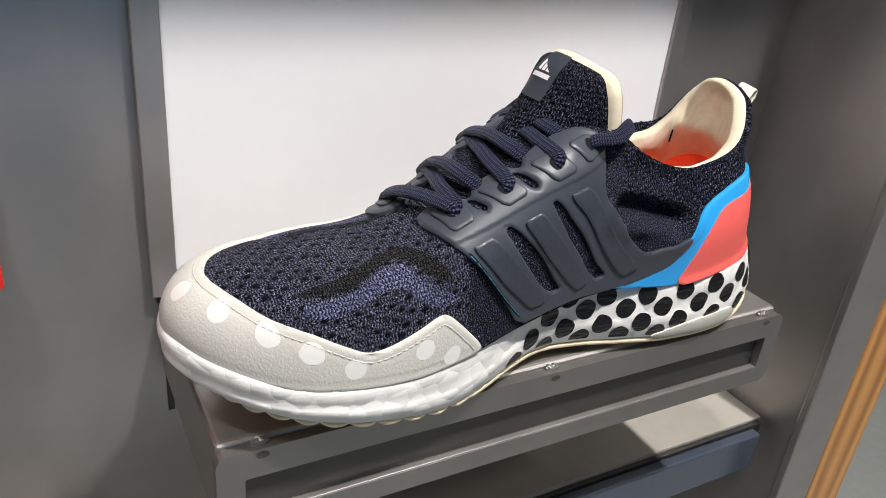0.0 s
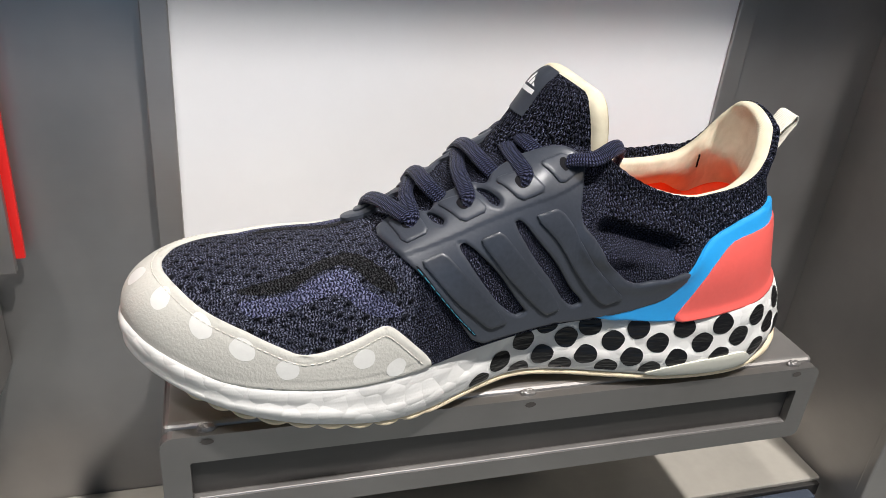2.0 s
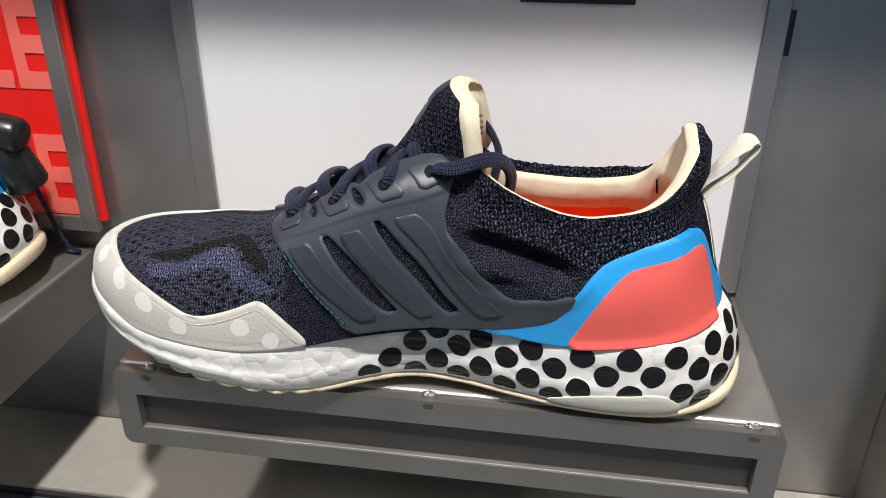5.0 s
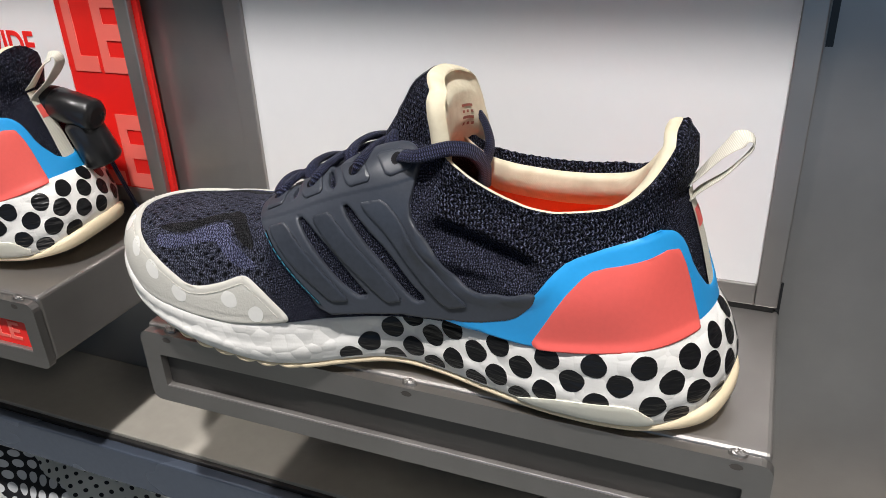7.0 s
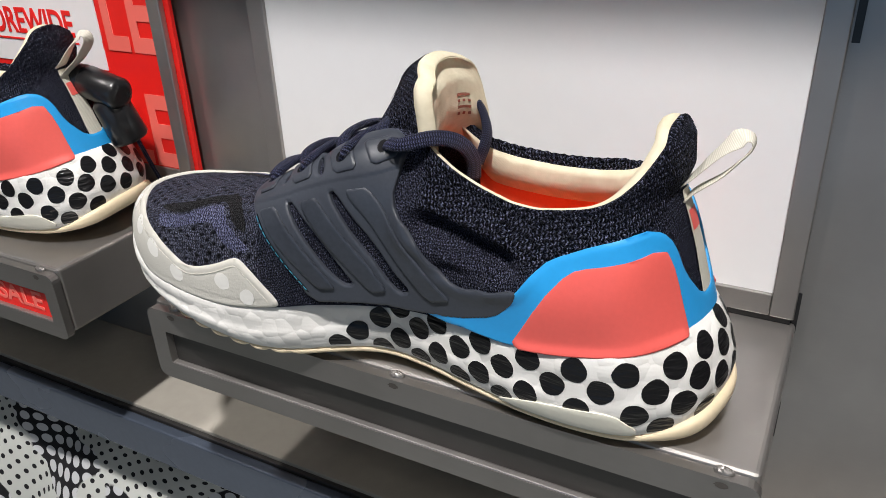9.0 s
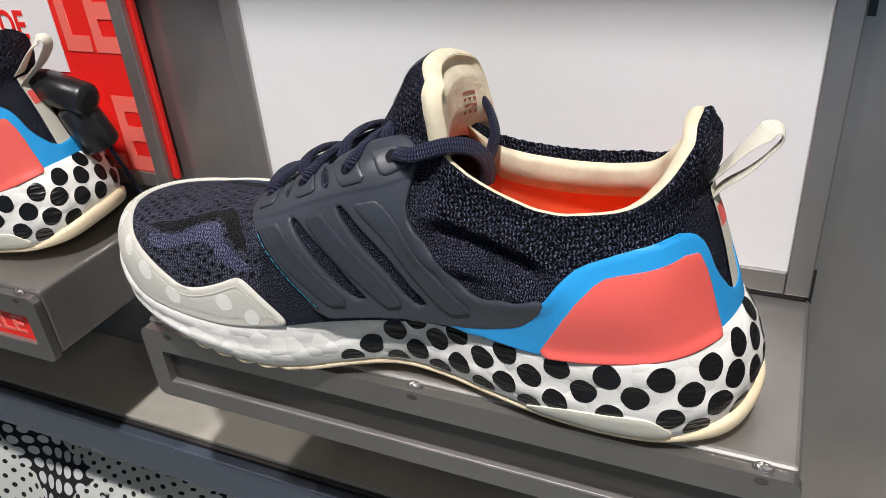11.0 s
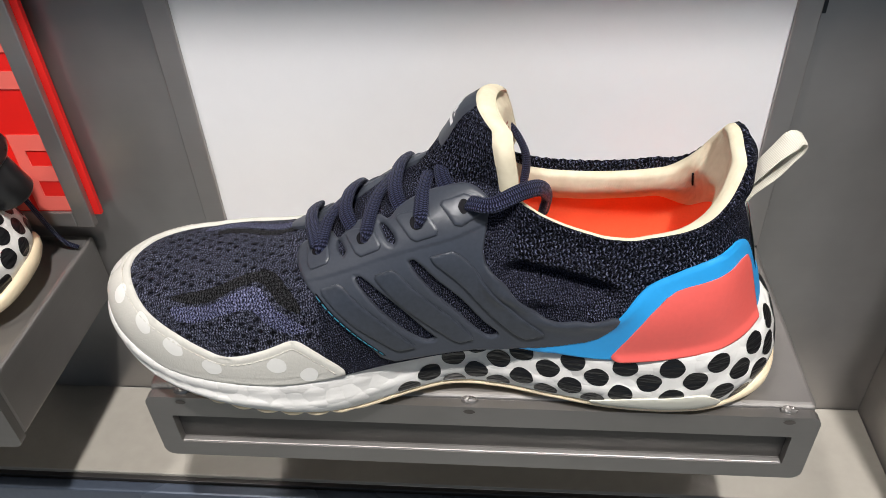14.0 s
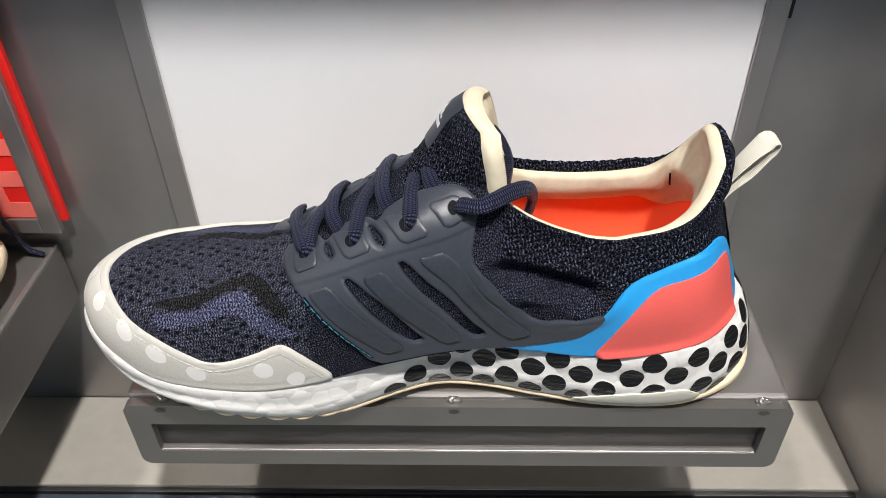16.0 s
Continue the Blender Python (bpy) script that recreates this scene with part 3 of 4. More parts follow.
def patch(name, skin, outline, material, parent, thick, holes=(), step=1.2, edge=1.0, base=0.1, label="", ripple=None, cuts=2, crisp=True, corner=0.2):
    """A sheet of that thickness laid on a skin within an outline, with a round edge and holes."""
    loop = rounded_loop(outline, cuts, corner)
    gaps = [rounded_loop(h, cuts) for h in holes]

    def field(p):
        d = inside_distance(p, loop)
        for gap in gaps:
            d = np.minimum(d, -inside_distance(p, gap))
        return d

    low, high = loop.min(axis=0) - step, loop.max(axis=0) + step
    nu, nv = int((high[0] - low[0]) / step) + 2, int((high[1] - low[1]) / step) + 2
    uu, vv = np.meshgrid(low[0] + np.arange(nu) * step, low[1] + np.arange(nv) * step)
    p = np.c_[uu.ravel(), vv.ravel()]
    d = field(p)
    cells = []
    inside = (d > 0).astype(int).tolist()
    for r in range(nv - 1):
        row = r * nu
        for c in range(nu - 1):
            i = row + c
            four = (i, i + 1, i + nu + 1, i + nu)
            if inside[i] + inside[i + 1] + inside[i + nu] + inside[i + nu + 1] >= 2:
                cells.append(four)
    used = np.unique(np.array(cells).ravel())
    back = np.full(len(p), -1)
    back[used] = np.arange(len(used))
    q, dist = p[used], d[used]
    rim = np.zeros(len(used), bool)
    count = np.zeros(len(used), int)
    np.add.at(count, back[np.array(cells)].ravel(), 1)
    rim = count < 4
    for _ in range(2):
        h = 0.05
        grad = np.c_[field(q + [h, 0]) - field(q - [h, 0]), field(q + [0, h]) - field(q - [0, h])] / (2 * h)
        move = (rim & (np.abs(dist) < step * 1.6))[:, None] * grad * -dist[:, None]
        q = q + move
        dist = field(q)
    soft = np.clip(np.maximum(dist, 0) / edge, 0, 1)
    lift = base + thick * np.sqrt(1 - (1 - soft) ** 2)
    lift[rim] = base + thick * 0.7
    if ripple is not None:
        lift = lift + ripple(q, dist)
    spot, out = skin.at(q[:, 0], np.maximum(q[:, 1], 0)), skin.normal(q[:, 0], np.maximum(q[:, 1], 0))
    place = spot + out * lift[:, None]
    faces = back[np.array(cells)].tolist()
    # the sheet's edge goes straight down to the skin
    once = {}
    for f in faces:
        for i in range(4):
            a, b = f[i], f[(i + 1) % 4]
            if once.pop((b, a), None) is None:
                once[(a, b)] = 1
    below = {}
    extra, extra_uv = [], []
    for a, b in once:
        for i in (a, b):
            if i not in below:
                below[i] = len(q) + len(extra)
                extra.append(spot[i] + out[i] * (base - 0.3))
                extra_uv.append(q[i])
        faces.append((b, a, below[a], below[b]))
    ob = mesh_object(name, metres(np.vstack([place, extra])), faces, material, parent, label, True, np.vstack([q, extra_uv]))
    if crisp:
        for line in ob.data.edges:
            i, j = line.vertices
            if (i, j) in once or (j, i) in once:
                line.use_edge_sharp = True
    return ob


def disc(name, skin, u, v, radius, material, parent, lift=0.25, squash=1.0, rings=2, spokes=20, limit=None):
    """A flat round print laid on a skin."""
    pts, faces = [(u, v)], []
    for r in range(1, rings + 1):
        for k in range(spokes):
            a = 2 * math.pi * k / spokes
            wob = 1 + 0.025 * math.sin(3 * a + u) + 0.02 * math.sin(5 * a + 2 * v)
            pts.append((u + radius * squash * wob * r / rings * math.cos(a), v + radius * wob * r / rings * math.sin(a)))
    for k in range(spokes):
        j = (k + 1) % spokes
        faces.append((0, 1 + k, 1 + j))
        for r in range(rings - 1):
            o = 1 + r * spokes
            faces.append((o + k, o + spokes + k, o + spokes + j, o + j))
    p = np.array(pts)
    if limit:
        p[:, 1] = np.clip(p[:, 1], *limit)
    place = skin.at(p[:, 0], p[:, 1]) + skin.normal(p[:, 0], p[:, 1]) * lift
    return mesh_object(name, metres(place), faces, material, parent, "", True, p)


def spline3(points, count):
    """A smooth open curve through points in space, with even steps."""
    p = np.array(points, float)
    p = np.vstack([2 * p[0] - p[1], p, 2 * p[-1] - p[-2]])
    out = []
    for i in range(1, len(p) - 2):
        a, b, c, d = p[i - 1:i + 3]
        for k in range(20):
            t = k / 20
            out.append(0.5 * (2 * b + (c - a) * t + (2 * a - 5 * b + 4 * c - d) * t * t + (3 * b - a - 3 * c + d) * t ** 3))
    out = np.array(out + [p[-2]])
    run = np.r_[0, np.cumsum(np.linalg.norm(np.diff(out, axis=0), axis=1))]
    at = np.linspace(0, run[-1], count)
    return np.stack([np.interp(at, run, out[:, k]) for k in range(3)], axis=1), run[-1]


def band(name, points, wide, thick, material, parent, up=(0, 0, 1), label="", flat=2.6, sides=14, ups=None):
    """A flat rounded cord swept along points, its broad face turned to up."""
    length = spline3(points, 8)[1]
    count = max(8, int(length / 1.6))
    line, length = spline3(points, count)
    along = np.gradient(line, axis=0)
    along /= np.linalg.norm(along, axis=1)[:, None]
    if ups is not None:
        ref = spline3(ups, count)[0]
    else:
        ref = np.tile(np.array(up, float), (count, 1))
    side = np.cross(along, ref)
    side /= np.linalg.norm(side, axis=1)[:, None] + 1e-9
    top = np.cross(side, along)
    pts, uvs = [], []
    for i in range(count):
        for k in range(sides):
            a = 2 * math.pi * k / sides
            c, s = math.cos(a), math.sin(a)
            c, s = math.copysign(abs(c) ** (2 / flat), c), math.copysign(abs(s) ** (2 / 2.0), s)
            pts.append(line[i] + side[i] * c * wide / 2 + top[i] * s * thick / 2)
            uvs.append((i / (count - 1) * length, (k if k <= sides / 2 else sides - k) * wide / sides * 2))
    faces = grid_faces(count, sides)
    faces += [tuple(range(sides))[::-1], tuple((count - 1) * sides + k for k in range(sides))]
    return mesh_object(name, metres(pts), faces, material, parent, label, True, uvs)


SKIN, SOLE = Skin(UPPER), Skin(MIDSOLE)
probe = SKIN.at([200.0], [30.0])[0], SKIN.normal([200.0], [30.0])[0]
if probe[1][1] > 0:
    Skin.side = 1.0

# toe cap of pale suede, round the toe to the inner side
CAP = [(217, 0), (217.5, 4), (229, 17), (236.5, 24.5), (241, 25.2), (252, 20.7), (263, 16.7), (271, 15.3), (281, 19.5), (293, 24), (318, 27), (336, 28), (352, 28.5), (372, 30), (400, 36), (430, 42), (455, 40), (480, 30), (495, 12), (500, 0)]


def seam(q, dist):
    """The row of stitches sunk along the toe cap's edge."""
    line = np.exp(-((dist - 3.4) / 0.55) ** 2)
    return -0.35 * line


toe_cap = patch("toe_cap", SKIN, CAP, SUEDE, shoe, 1.5, step=1.3, edge=1.3, crisp=False, label="pale grey suede toe cap with white dots", ripple=seam, cuts=1)
for u, v, r in ((346, 18.5, 4.3), (325.5, 21, 4.3), (306.3, 20.3, 4.4), (291.5, 16.5, 4.4), (276, 10, 4.2), (247.5, 13.3, 4.3), (234, 6.2, 4.2), (366, 16, 4.3), (388, 18, 4.3)):
    disc("dot", SKIN, u, v, r, GLOSSDOT, toe_cap, 1.68)

# stitches along the cap's edge
cap_loop = rounded_loop(CAP, 1)
inner_side = cap_loop[(cap_loop[:, 1] > 3)]
steps = np.linalg.norm(np.diff(inner_side, axis=0), axis=1)
run = np.r_[0, np.cumsum(steps)]
for k in range(int(run[-1] * 0.62 / 2.6)):
    ends = []
    for off in (0.0, 1.7):
        d = k * 2.6 + off + 3
        x, y = np.interp(d, run, inner_side[:, 0]), np.interp(d, run, inner_side[:, 1])
        x2, y2 = np.interp(d + 0.5, run, inner_side[:, 0]), np.interp(d + 0.5, run, inner_side[:, 1])
        t = np.array([x2 - x, y2 - y])
        t /= np.linalg.norm(t) + 1e-9
        ends.append((x + t[1] * 3.4, max(0.5, y - t[0] * 3.4)))
    e = np.array(ends)
    place = SKIN.at(e[:, 0], e[:, 1]) + SKIN.normal(e[:, 0], e[:, 1]) * 1.45
    mid = (place[0] + place[1]) / 2 + SKIN.normal(e[:1, 0], e[:1, 1])[0] * 0.25
    band("stitch", [place[0], mid, place[1]], 0.5, 0.45, THREAD, toe_cap, sides=5)

# zigzag of violet and black yarn on the vamp
patch("violet_zigzag", SKIN, [(294.5, 32.8), (284, 35.9), (274, 38.8), (264.5, 45.5), (255.3, 49.6), (251.3, 47.4), (247, 41), (238.6, 35.2), (231, 29.6), (234, 27.5), (241.3, 28.6), (248, 32), (254.6, 38.5), (258, 39.4), (268, 36), (280, 30.3), (290, 27.9)], KNIT_PURPLE, shoe, 0.12, step=1.2, edge=0.8, base=0.05, label="violet knitted zigzag", cuts=1)
patch("black_zigzag", SKIN, [(298, 35.4), (288.5, 40.6), (272.4, 47.2), (261.5, 54.8), (249.3, 58.6), (235, 42.3), (233, 36), (243.4, 40.9), (250, 49.4), (255.6, 51.8), (264.6, 47), (274, 40.1), (284.5, 37)], KNIT_BLACK, shoe, 0.1, step=1.2, edge=0.8, base=0.05, label="black knitted zigzag", cuts=1)
patch("violet_zigzag", SKIN, [(404, 47), (418, 51), (434, 58), (447, 64), (460, 63), (468, 58), (470, 53), (458, 56), (446, 56), (432, 50), (418, 44), (406, 42)], KNIT_PURPLE, shoe, 0.12, step=1.3, edge=0.8, base=0.05, cuts=1)
patch("black_zigzag", SKIN, [(412, 57), (428, 62), (444, 70), (456, 70), (468, 64), (468, 60), (456, 65), (446, 66), (434, 60), (418, 53)], KNIT_BLACK, shoe, 0.1, step=1.3, edge=0.8, base=0.05, cuts=1)

# rubber cage with three broad stripes, four eyelet tabs and slots
CAGE = [(195.4, 2.5), (208.5, 22.7), (222, 39.6), (232.5, 51.2), (238, 62), (237.5, 70), (231, 74), (222, 74.5), (217.5, 68), (214.5, 67), (211, 73.7), (196, 74.2), (190.5, 69.5), (186.5, 76), (173.6, 81.2), (160.6, 80.8), (152.4, 78), (141, 71.8), (144, 64), (147.6, 49.3), (133, 37.6), (123.2, 28), (115, 20.5), (108, 18.4), (98, 21.4), (84, 26), (85.5, 19.5), (92.4, 11), (111, 3.5), (134, 1), (158, 2), (176.5, 2.2)]
SLOTS = ([(207.7, 49.5), (203, 49.2), (188, 33.8), (175.6, 16.8), (171, 11.3), (177, 10.8), (186.3, 19.3), (198.5, 35.3)],
         [(182.6, 52.5), (178.6, 53.2), (165.6, 37.5), (148.5, 19), (134.5, 10.3), (143.5, 8.4), (154, 14.8), (169.3, 32.8)],
         [(217.2, 67.2), (214.3, 65), (210.7, 59.3), (212.7, 57.6), (216.5, 61.7)],
         [(196, 69.5), (192.5, 68.5), (186.7, 61.4), (187.6, 59.2), (191.2, 60.6)])
SHOULDER = np.array([(228, 50), (206, 52.5), (182, 56.5), (158, 60), (146, 62.5)], float)


def shoulder(q, dist):
    """The tab row stands a step higher than the stripes."""
    line = np.interp(q[:, 0], SHOULDER[::-1, 0], SHOULDER[::-1, 1])
    gap = q[:, 1] - line
    near = smooth(dist, 0.4, 1.6)
    return near * 0.5 * smooth(gap, -0.3, 0.4)


cage = patch("cage", SKIN, CAGE, RUBBER, shoe, 1.9, SLOTS, step=0.7, edge=0.6, ripple=shoulder, label="dark slate rubber cage over the instep", cuts=1)
PADS = ([(224, 46.5), (213.5, 48), (198.5, 30.4), (180.5, 9.4), (190.5, 9.6), (208.5, 27.8)],
        [(198, 48.8), (188, 50.4), (173.2, 32.9), (152.8, 9.2), (162.8, 8.2), (182.7, 29.5)],
        [(173.2, 53.4), (162.6, 54.7), (136.4, 32.7), (113, 12), (123, 8.6), (149.5, 28.5)])
for pad in PADS:
    patch("stripe_pad", SKIN, pad, RUBBER_DARK, cage, 1.15, step=0.6, edge=0.5, base=2.02, cuts=1, corner=0.1)
EYEPADS = ([(232.5, 68.5), (221, 68), (217.9, 55.9), (229, 53.6)], [(212.2, 68), (198, 67.6), (192.4, 58.3), (204, 55.9)], [(187.7, 70), (174.1, 71.3), (167.6, 61.8), (179, 59.4)], [(168.8, 72.8), (156, 74.8), (146.2, 67.1), (161.5, 62.6)])
EYELETS = []
for pad in EYEPADS:
    patch("eyelet_tab", SKIN, pad, RUBBER, cage, 1.5, step=0.6, edge=0.5, base=2.02, cuts=1, corner=0.14)
    c = np.mean(pad, axis=0) + (0, 0.5)
    EYELETS.append(c)
    disc("eyelet", SKIN, c[0], c[1], 2.6, BLACK_RUBBER, cage, 3.6)
patch("stitch_groove", SKIN, [(226.3, 45.5), (224.6, 44.9), (217, 34), (206.3, 20.5), (195.6, 8), (197, 8), (208, 20.8), (218.6, 34.6)], BLACK_RUBBER, cage, 0.1, step=0.4, edge=0.5, base=2.05, cuts=1)
for k in range(12):
    t = k / 12
    q = np.array([[np.interp(t + o, (0, 0.25, 0.62, 1), (225.2, 217.8, 207.1, 196.4)), np.interp(t + o, (0, 0.25, 0.62, 1), (44, 34.4, 20.8, 8.3))] for o in (0.0, 0.03, 0.06)])
    place = SKIN.at(q[:, 0], q[:, 1]) + SKIN.normal(q[:, 0], q[:, 1]) * 2.3
    band("stitch", list(place), 0.45, 0.4, CYAN, cage, sides=6)

# the same cage on the inner side, of which the tabs show
half = SKIN.run[-1]
mirror = lambda pts: [(half - u - 8, v * 0.96) for u, v in pts]
cage_in = patch("cage", SKIN, mirror(CAGE), RUBBER, shoe, 1.9, [mirror(s) for s in SLOTS], step=1.6, edge=1.1, cuts=1)
EYELETS_IN = []
for pad in EYEPADS:
    patch("eyelet_tab", SKIN, mirror(pad), RUBBER, cage_in, 1.0, step=1.3, edge=0.9, base=2.02, cuts=1)
    EYELETS_IN.append(np.mean(mirror(pad), axis=0))

# heel counter: blue shell with a coral panel, V-shaped at the back
BLUE_OUT = [(134, 5), (127, 2), (109, -1), (88, -3), (63, -3), (38, -3), (17, -3), (0, -3), (-17, -3), (-38, -3), (-63, -3), (-88, -3), (-109, -1), (-127, 2), (-134, 5), (-96, 15), (-85, 23.6), (-79, 33), (-72, 40), (-57, 45), (-35, 47), (-25, 43), (-19, 36), (-15, 23), (-6, 9.5), (6, 9.5), (15, 23), (19, 36), (25, 42), (35, 45.8), (57, 44), (72.5, 38.6), (79.3, 32), (85, 23.6), (96, 15), (115, 9.5)]
counter = patch("heel_counter", SKIN, BLUE_OUT, BLUE, shoe, 1.6, step=1.2, edge=1.2, label="sky blue rubber heel counter", cuts=1)
CORAL_OUT = [(88.5, -3), (74.5, 22.5), (64.5, 34.2), (56, 36.1), (26, 37.3), (20.8, 25.5), (17.3, 1), (17.3, -3), (40, -3), (63, -3)]


def lip(q, dist):
    """The panel swells to a lip along its foot."""
    return 1.3 * np.exp(-(np.maximum(q[:, 1], 0) / 2.6) ** 2) * np.clip(dist / 2, 0, 1)


patch("coral_panel", SKIN, CORAL_OUT, CORAL, counter, 0.6, step=1.2, edge=1.0, base=1.72, label="coral rubber heel panel", ripple=lip, cuts=1)
patch("coral_panel", SKIN, [(-u, v) for u, v in CORAL_OUT], CORAL, counter, 0.6, step=1.6, edge=1.0, base=1.72, ripple=lip, cuts=1)

# black dots printed on the foam
midsole = [o for o in shoe.children if o.name.startswith("midsole")][0]
DOTS = [(193.3, 31.5), (183.2, 38.5), (172.1, 46.7), (162, 54.6), (151.9, 47.4), (162.1, 38.2), (172.2, 30.5), (152.1, 31.5), (142, 54), (141.7, 38.6), (130.3, 47.1), (130.7, 31.9), (119.6, 54), (120.1, 38.8), (109, 47.3), (109.5, 32), (97.7, 55.4), (98.3, 38.8), (87, 47.3), (78.3, 56),
        (67.6, 48.6), (76.5, 38.5), (58.4, 57.5), (47, 50), (54.5, 39.5), (38.5, 59), (36.1, 43), (28, 51.5), (43.6, 33), (22, 61), (15.5, 45), (9, 55), (25, 36), (2, 41), (1, 63), (-6, 50), (-14, 60), (-18, 43), (-27, 52), (-36, 60), (-40, 44), (64, 31.5), (86.5, 31.2)]
for u, v in DOTS:
    disc("dot", SOLE, u, v, 5.35, BLACKDOT, midsole, 0.22, limit=(30.0, None))

# translucent rubber block under the heel's outer edge
patch("heel_block", SOLE, [(113, 29), (104, 33), (92.6, 36.5), (76, 38.5), (62, 39.5), (51.5, 31), (55, 28), (80, 27), (100, 27)], CLEAR, midsole, 0.9, step=1.3, edge=0.8, base=0.1, label="milky rubber heel block")


def outsole_grid():
    """Thin cream tread that follows the midsole's foot, scalloped under the forefoot, with a lip behind the heel."""
    plan = closed_spline(MIDSOLE_PLAN, 720)
    centre = np.c_[np.clip(plan[:, 0], 85, 285), np.full(720, SPINE_Y)]
    way = plan - centre
    way /= np.linalg.norm(way, axis=1)[:, None]
    run = np.r_[0, np.cumsum(np.linalg.norm(np.diff(plan, axis=0), axis=1))]
    low = sole_line(plan[:, 0])
    toe, rear = smooth(-plan[:, 0], -110, -45), smooth(plan[:, 0], 312, 338)
    fore = smooth(-plan[:, 0], -158, -140)
    tip = smooth(-plan[:, 0], -52, -38)
    lug = np.abs(np.sin(run * math.pi / 11.5)) ** 0.7
    drop = np.minimum(low, 3.6) * 0.95
    rows = []
    for t, inset in ((0, 40), (0, 12), (0, 6), (0.15, 3.6), (0.45, 2.4), (0.8, 2.2), (1.0, 2.7), (1.08, 4.0), (1.08, 8)):
        shift = inset + toe * 5 + fore * (1 - lug) * 1.6 * (t < 0.9) - rear * 4.6 * (t > 0.1) - tip * 5.5 * t
        z = low - drop * (1 - t) * (1 - 0.55 * fore * (1 - lug)) + rear * 6 * t + tip * 20 * t
        rows.append(np.c_[plan - way * shift[:, None], z])
    return np.array(rows)


lay(outsole_grid(), "outsole", CREAM, shoe, "cream rubber outsole with scalloped edge")

# ankle lining: a rolled cream rim, then the inside wall and the orange sock
plan = closed_spline(UPPER_PLAN, AROUND)
opened = smooth(plan[:, 0], 192, 226)
columns = [i for i in range(AROUND) if opened[i] > 0.12]
cut = next(k for k in range(len(columns) - 1) if columns[k + 1] - columns[k] > 1)
columns = columns[cut + 1:] + columns[:cut + 1]
edge = UPPER[-1, columns]
middle = np.c_[np.clip(edge[:, 0], 232, 285), np.full(len(edge), 263)]
out_way = edge[:, :2] - middle
out_way /= np.linalg.norm(out_way, axis=1)[:, None]
out3 = np.c_[out_way, np.zeros(len(edge))]
fat = table(edge[:, 0], (190, 3.0), (215, 4.0), (240, 5.0), (280, 6.0), (300, 8.0), (320, 8.0))[:, None]
lift_up = np.array([0, 0, 1.0])
raise_knit = (np.where(edge[:, 1] > 266, 4.8, 0.7) * (1 - smooth(edge[:, 0], 282, 302)) + 0.2)[:, None] * lift_up
bulge = (np.arange(len(edge)) % 2 * 0.34 + 0.10 * np.sin(np.arange(len(edge)) * 1.7))[:, None] * (out3 * 0.6 + lift_up)
edge_knit = np.array([edge + out3 * 0.05 - lift_up * 1.0, edge + out3 * 0.35 + raise_knit * 0.5 + bulge * 0.6, edge - out3 * 0.12 * fat + raise_knit + lift_up * 0.7 + bulge, edge - out3 * 0.34 * fat + raise_knit * 0.8 + lift_up * 0.5, edge - out3 * 0.42 * fat - lift_up * 0.4])
lay(edge_knit, "collar_edge", KNIT_TONGUE, shoe, "rolled navy knit collar edge", False, flat_uv(edge_knit))
rim_rows = [edge - out3 * 0.30 * fat + lift_up * 0.2, edge - out3 * 0.36 * fat + lift_up * 1.1, edge - out3 * 0.66 * fat + lift_up * 1.3, edge - out3 * 0.95 * fat + lift_up * 0.2]
reach = UP * (0.27 + 0.25 * smooth(edge[:, 0], 286, 304))
for j in range(14):
    level = UP - 2 - reach * j / 13
    low = np.floor(level).astype(int)
    wall = UPPER[low, columns] + (UPPER[low + 1, columns] - UPPER[low, columns]) * (level - low)[:, None]
    deep = (UP - 1 - level) / UP
    rim_rows.append(wall - out3 * fat * (1.03 + 0.32 * np.sin(np.minimum(1, deep / (reach / UP + 0.02)) * math.pi))[:, None])
rim_grid = np.array(rim_rows)
lining = lay(rim_grid, "lining", LINING, shoe, "cream ribbed ankle lining", False, flat_uv(rim_grid))
# a loose dark stitch in the lining seam beside the heel pad
nearest = np.argmin(np.linalg.norm(rim_grid - np.array([298.8, 280, 89.6]), axis=2))
seam_row, seam_column = max(1, nearest // rim_grid.shape[1] - 1), nearest % rim_grid.shape[1]
seam = [rim_grid[r, seam_column] - out3[seam_column] * 0.35 for r in range(seam_row, min(seam_row + 4, len(rim_grid)))]
band("seam_stitch", seam, 0.9, 0.7, BLACK_RUBBER, lining, label="loose black seam stitch", sides=6)
sock_from = [k for k, i in enumerate(columns) if opened[i] > 0.75]
sock_rows = [(UPPER[s, columns] - out3 * fat * 1.0)[sock_from] for s in range(int(UP * 0.76), 3, -4)]
lay(np.array(sock_rows), "inner_sock", INSOLE, shoe, "orange coral inside", False)
sock = bmesh.new()
ring = [sock.verts.new(Vector(p)) for p in metres(np.c_[(plan - np.c_[np.clip(plan[:, 0], 85, 285), np.full(AROUND, 263)]) * 0.9 + np.c_[np.clip(plan[:, 0], 85, 285), np.full(AROUND, 263)], bite(plan[:, 0]) + 5])[::3]]
sock.faces.new(ring)
bmesh.ops.triangulate(sock, faces=sock.faces[:])
part("insole", sock, INSOLE, shoe, "orange insole")

# tongue: a curved padded tab, knit outside and lined with cream
TONGUE_ROWS, TONGUE_COLUMNS = 26, 27


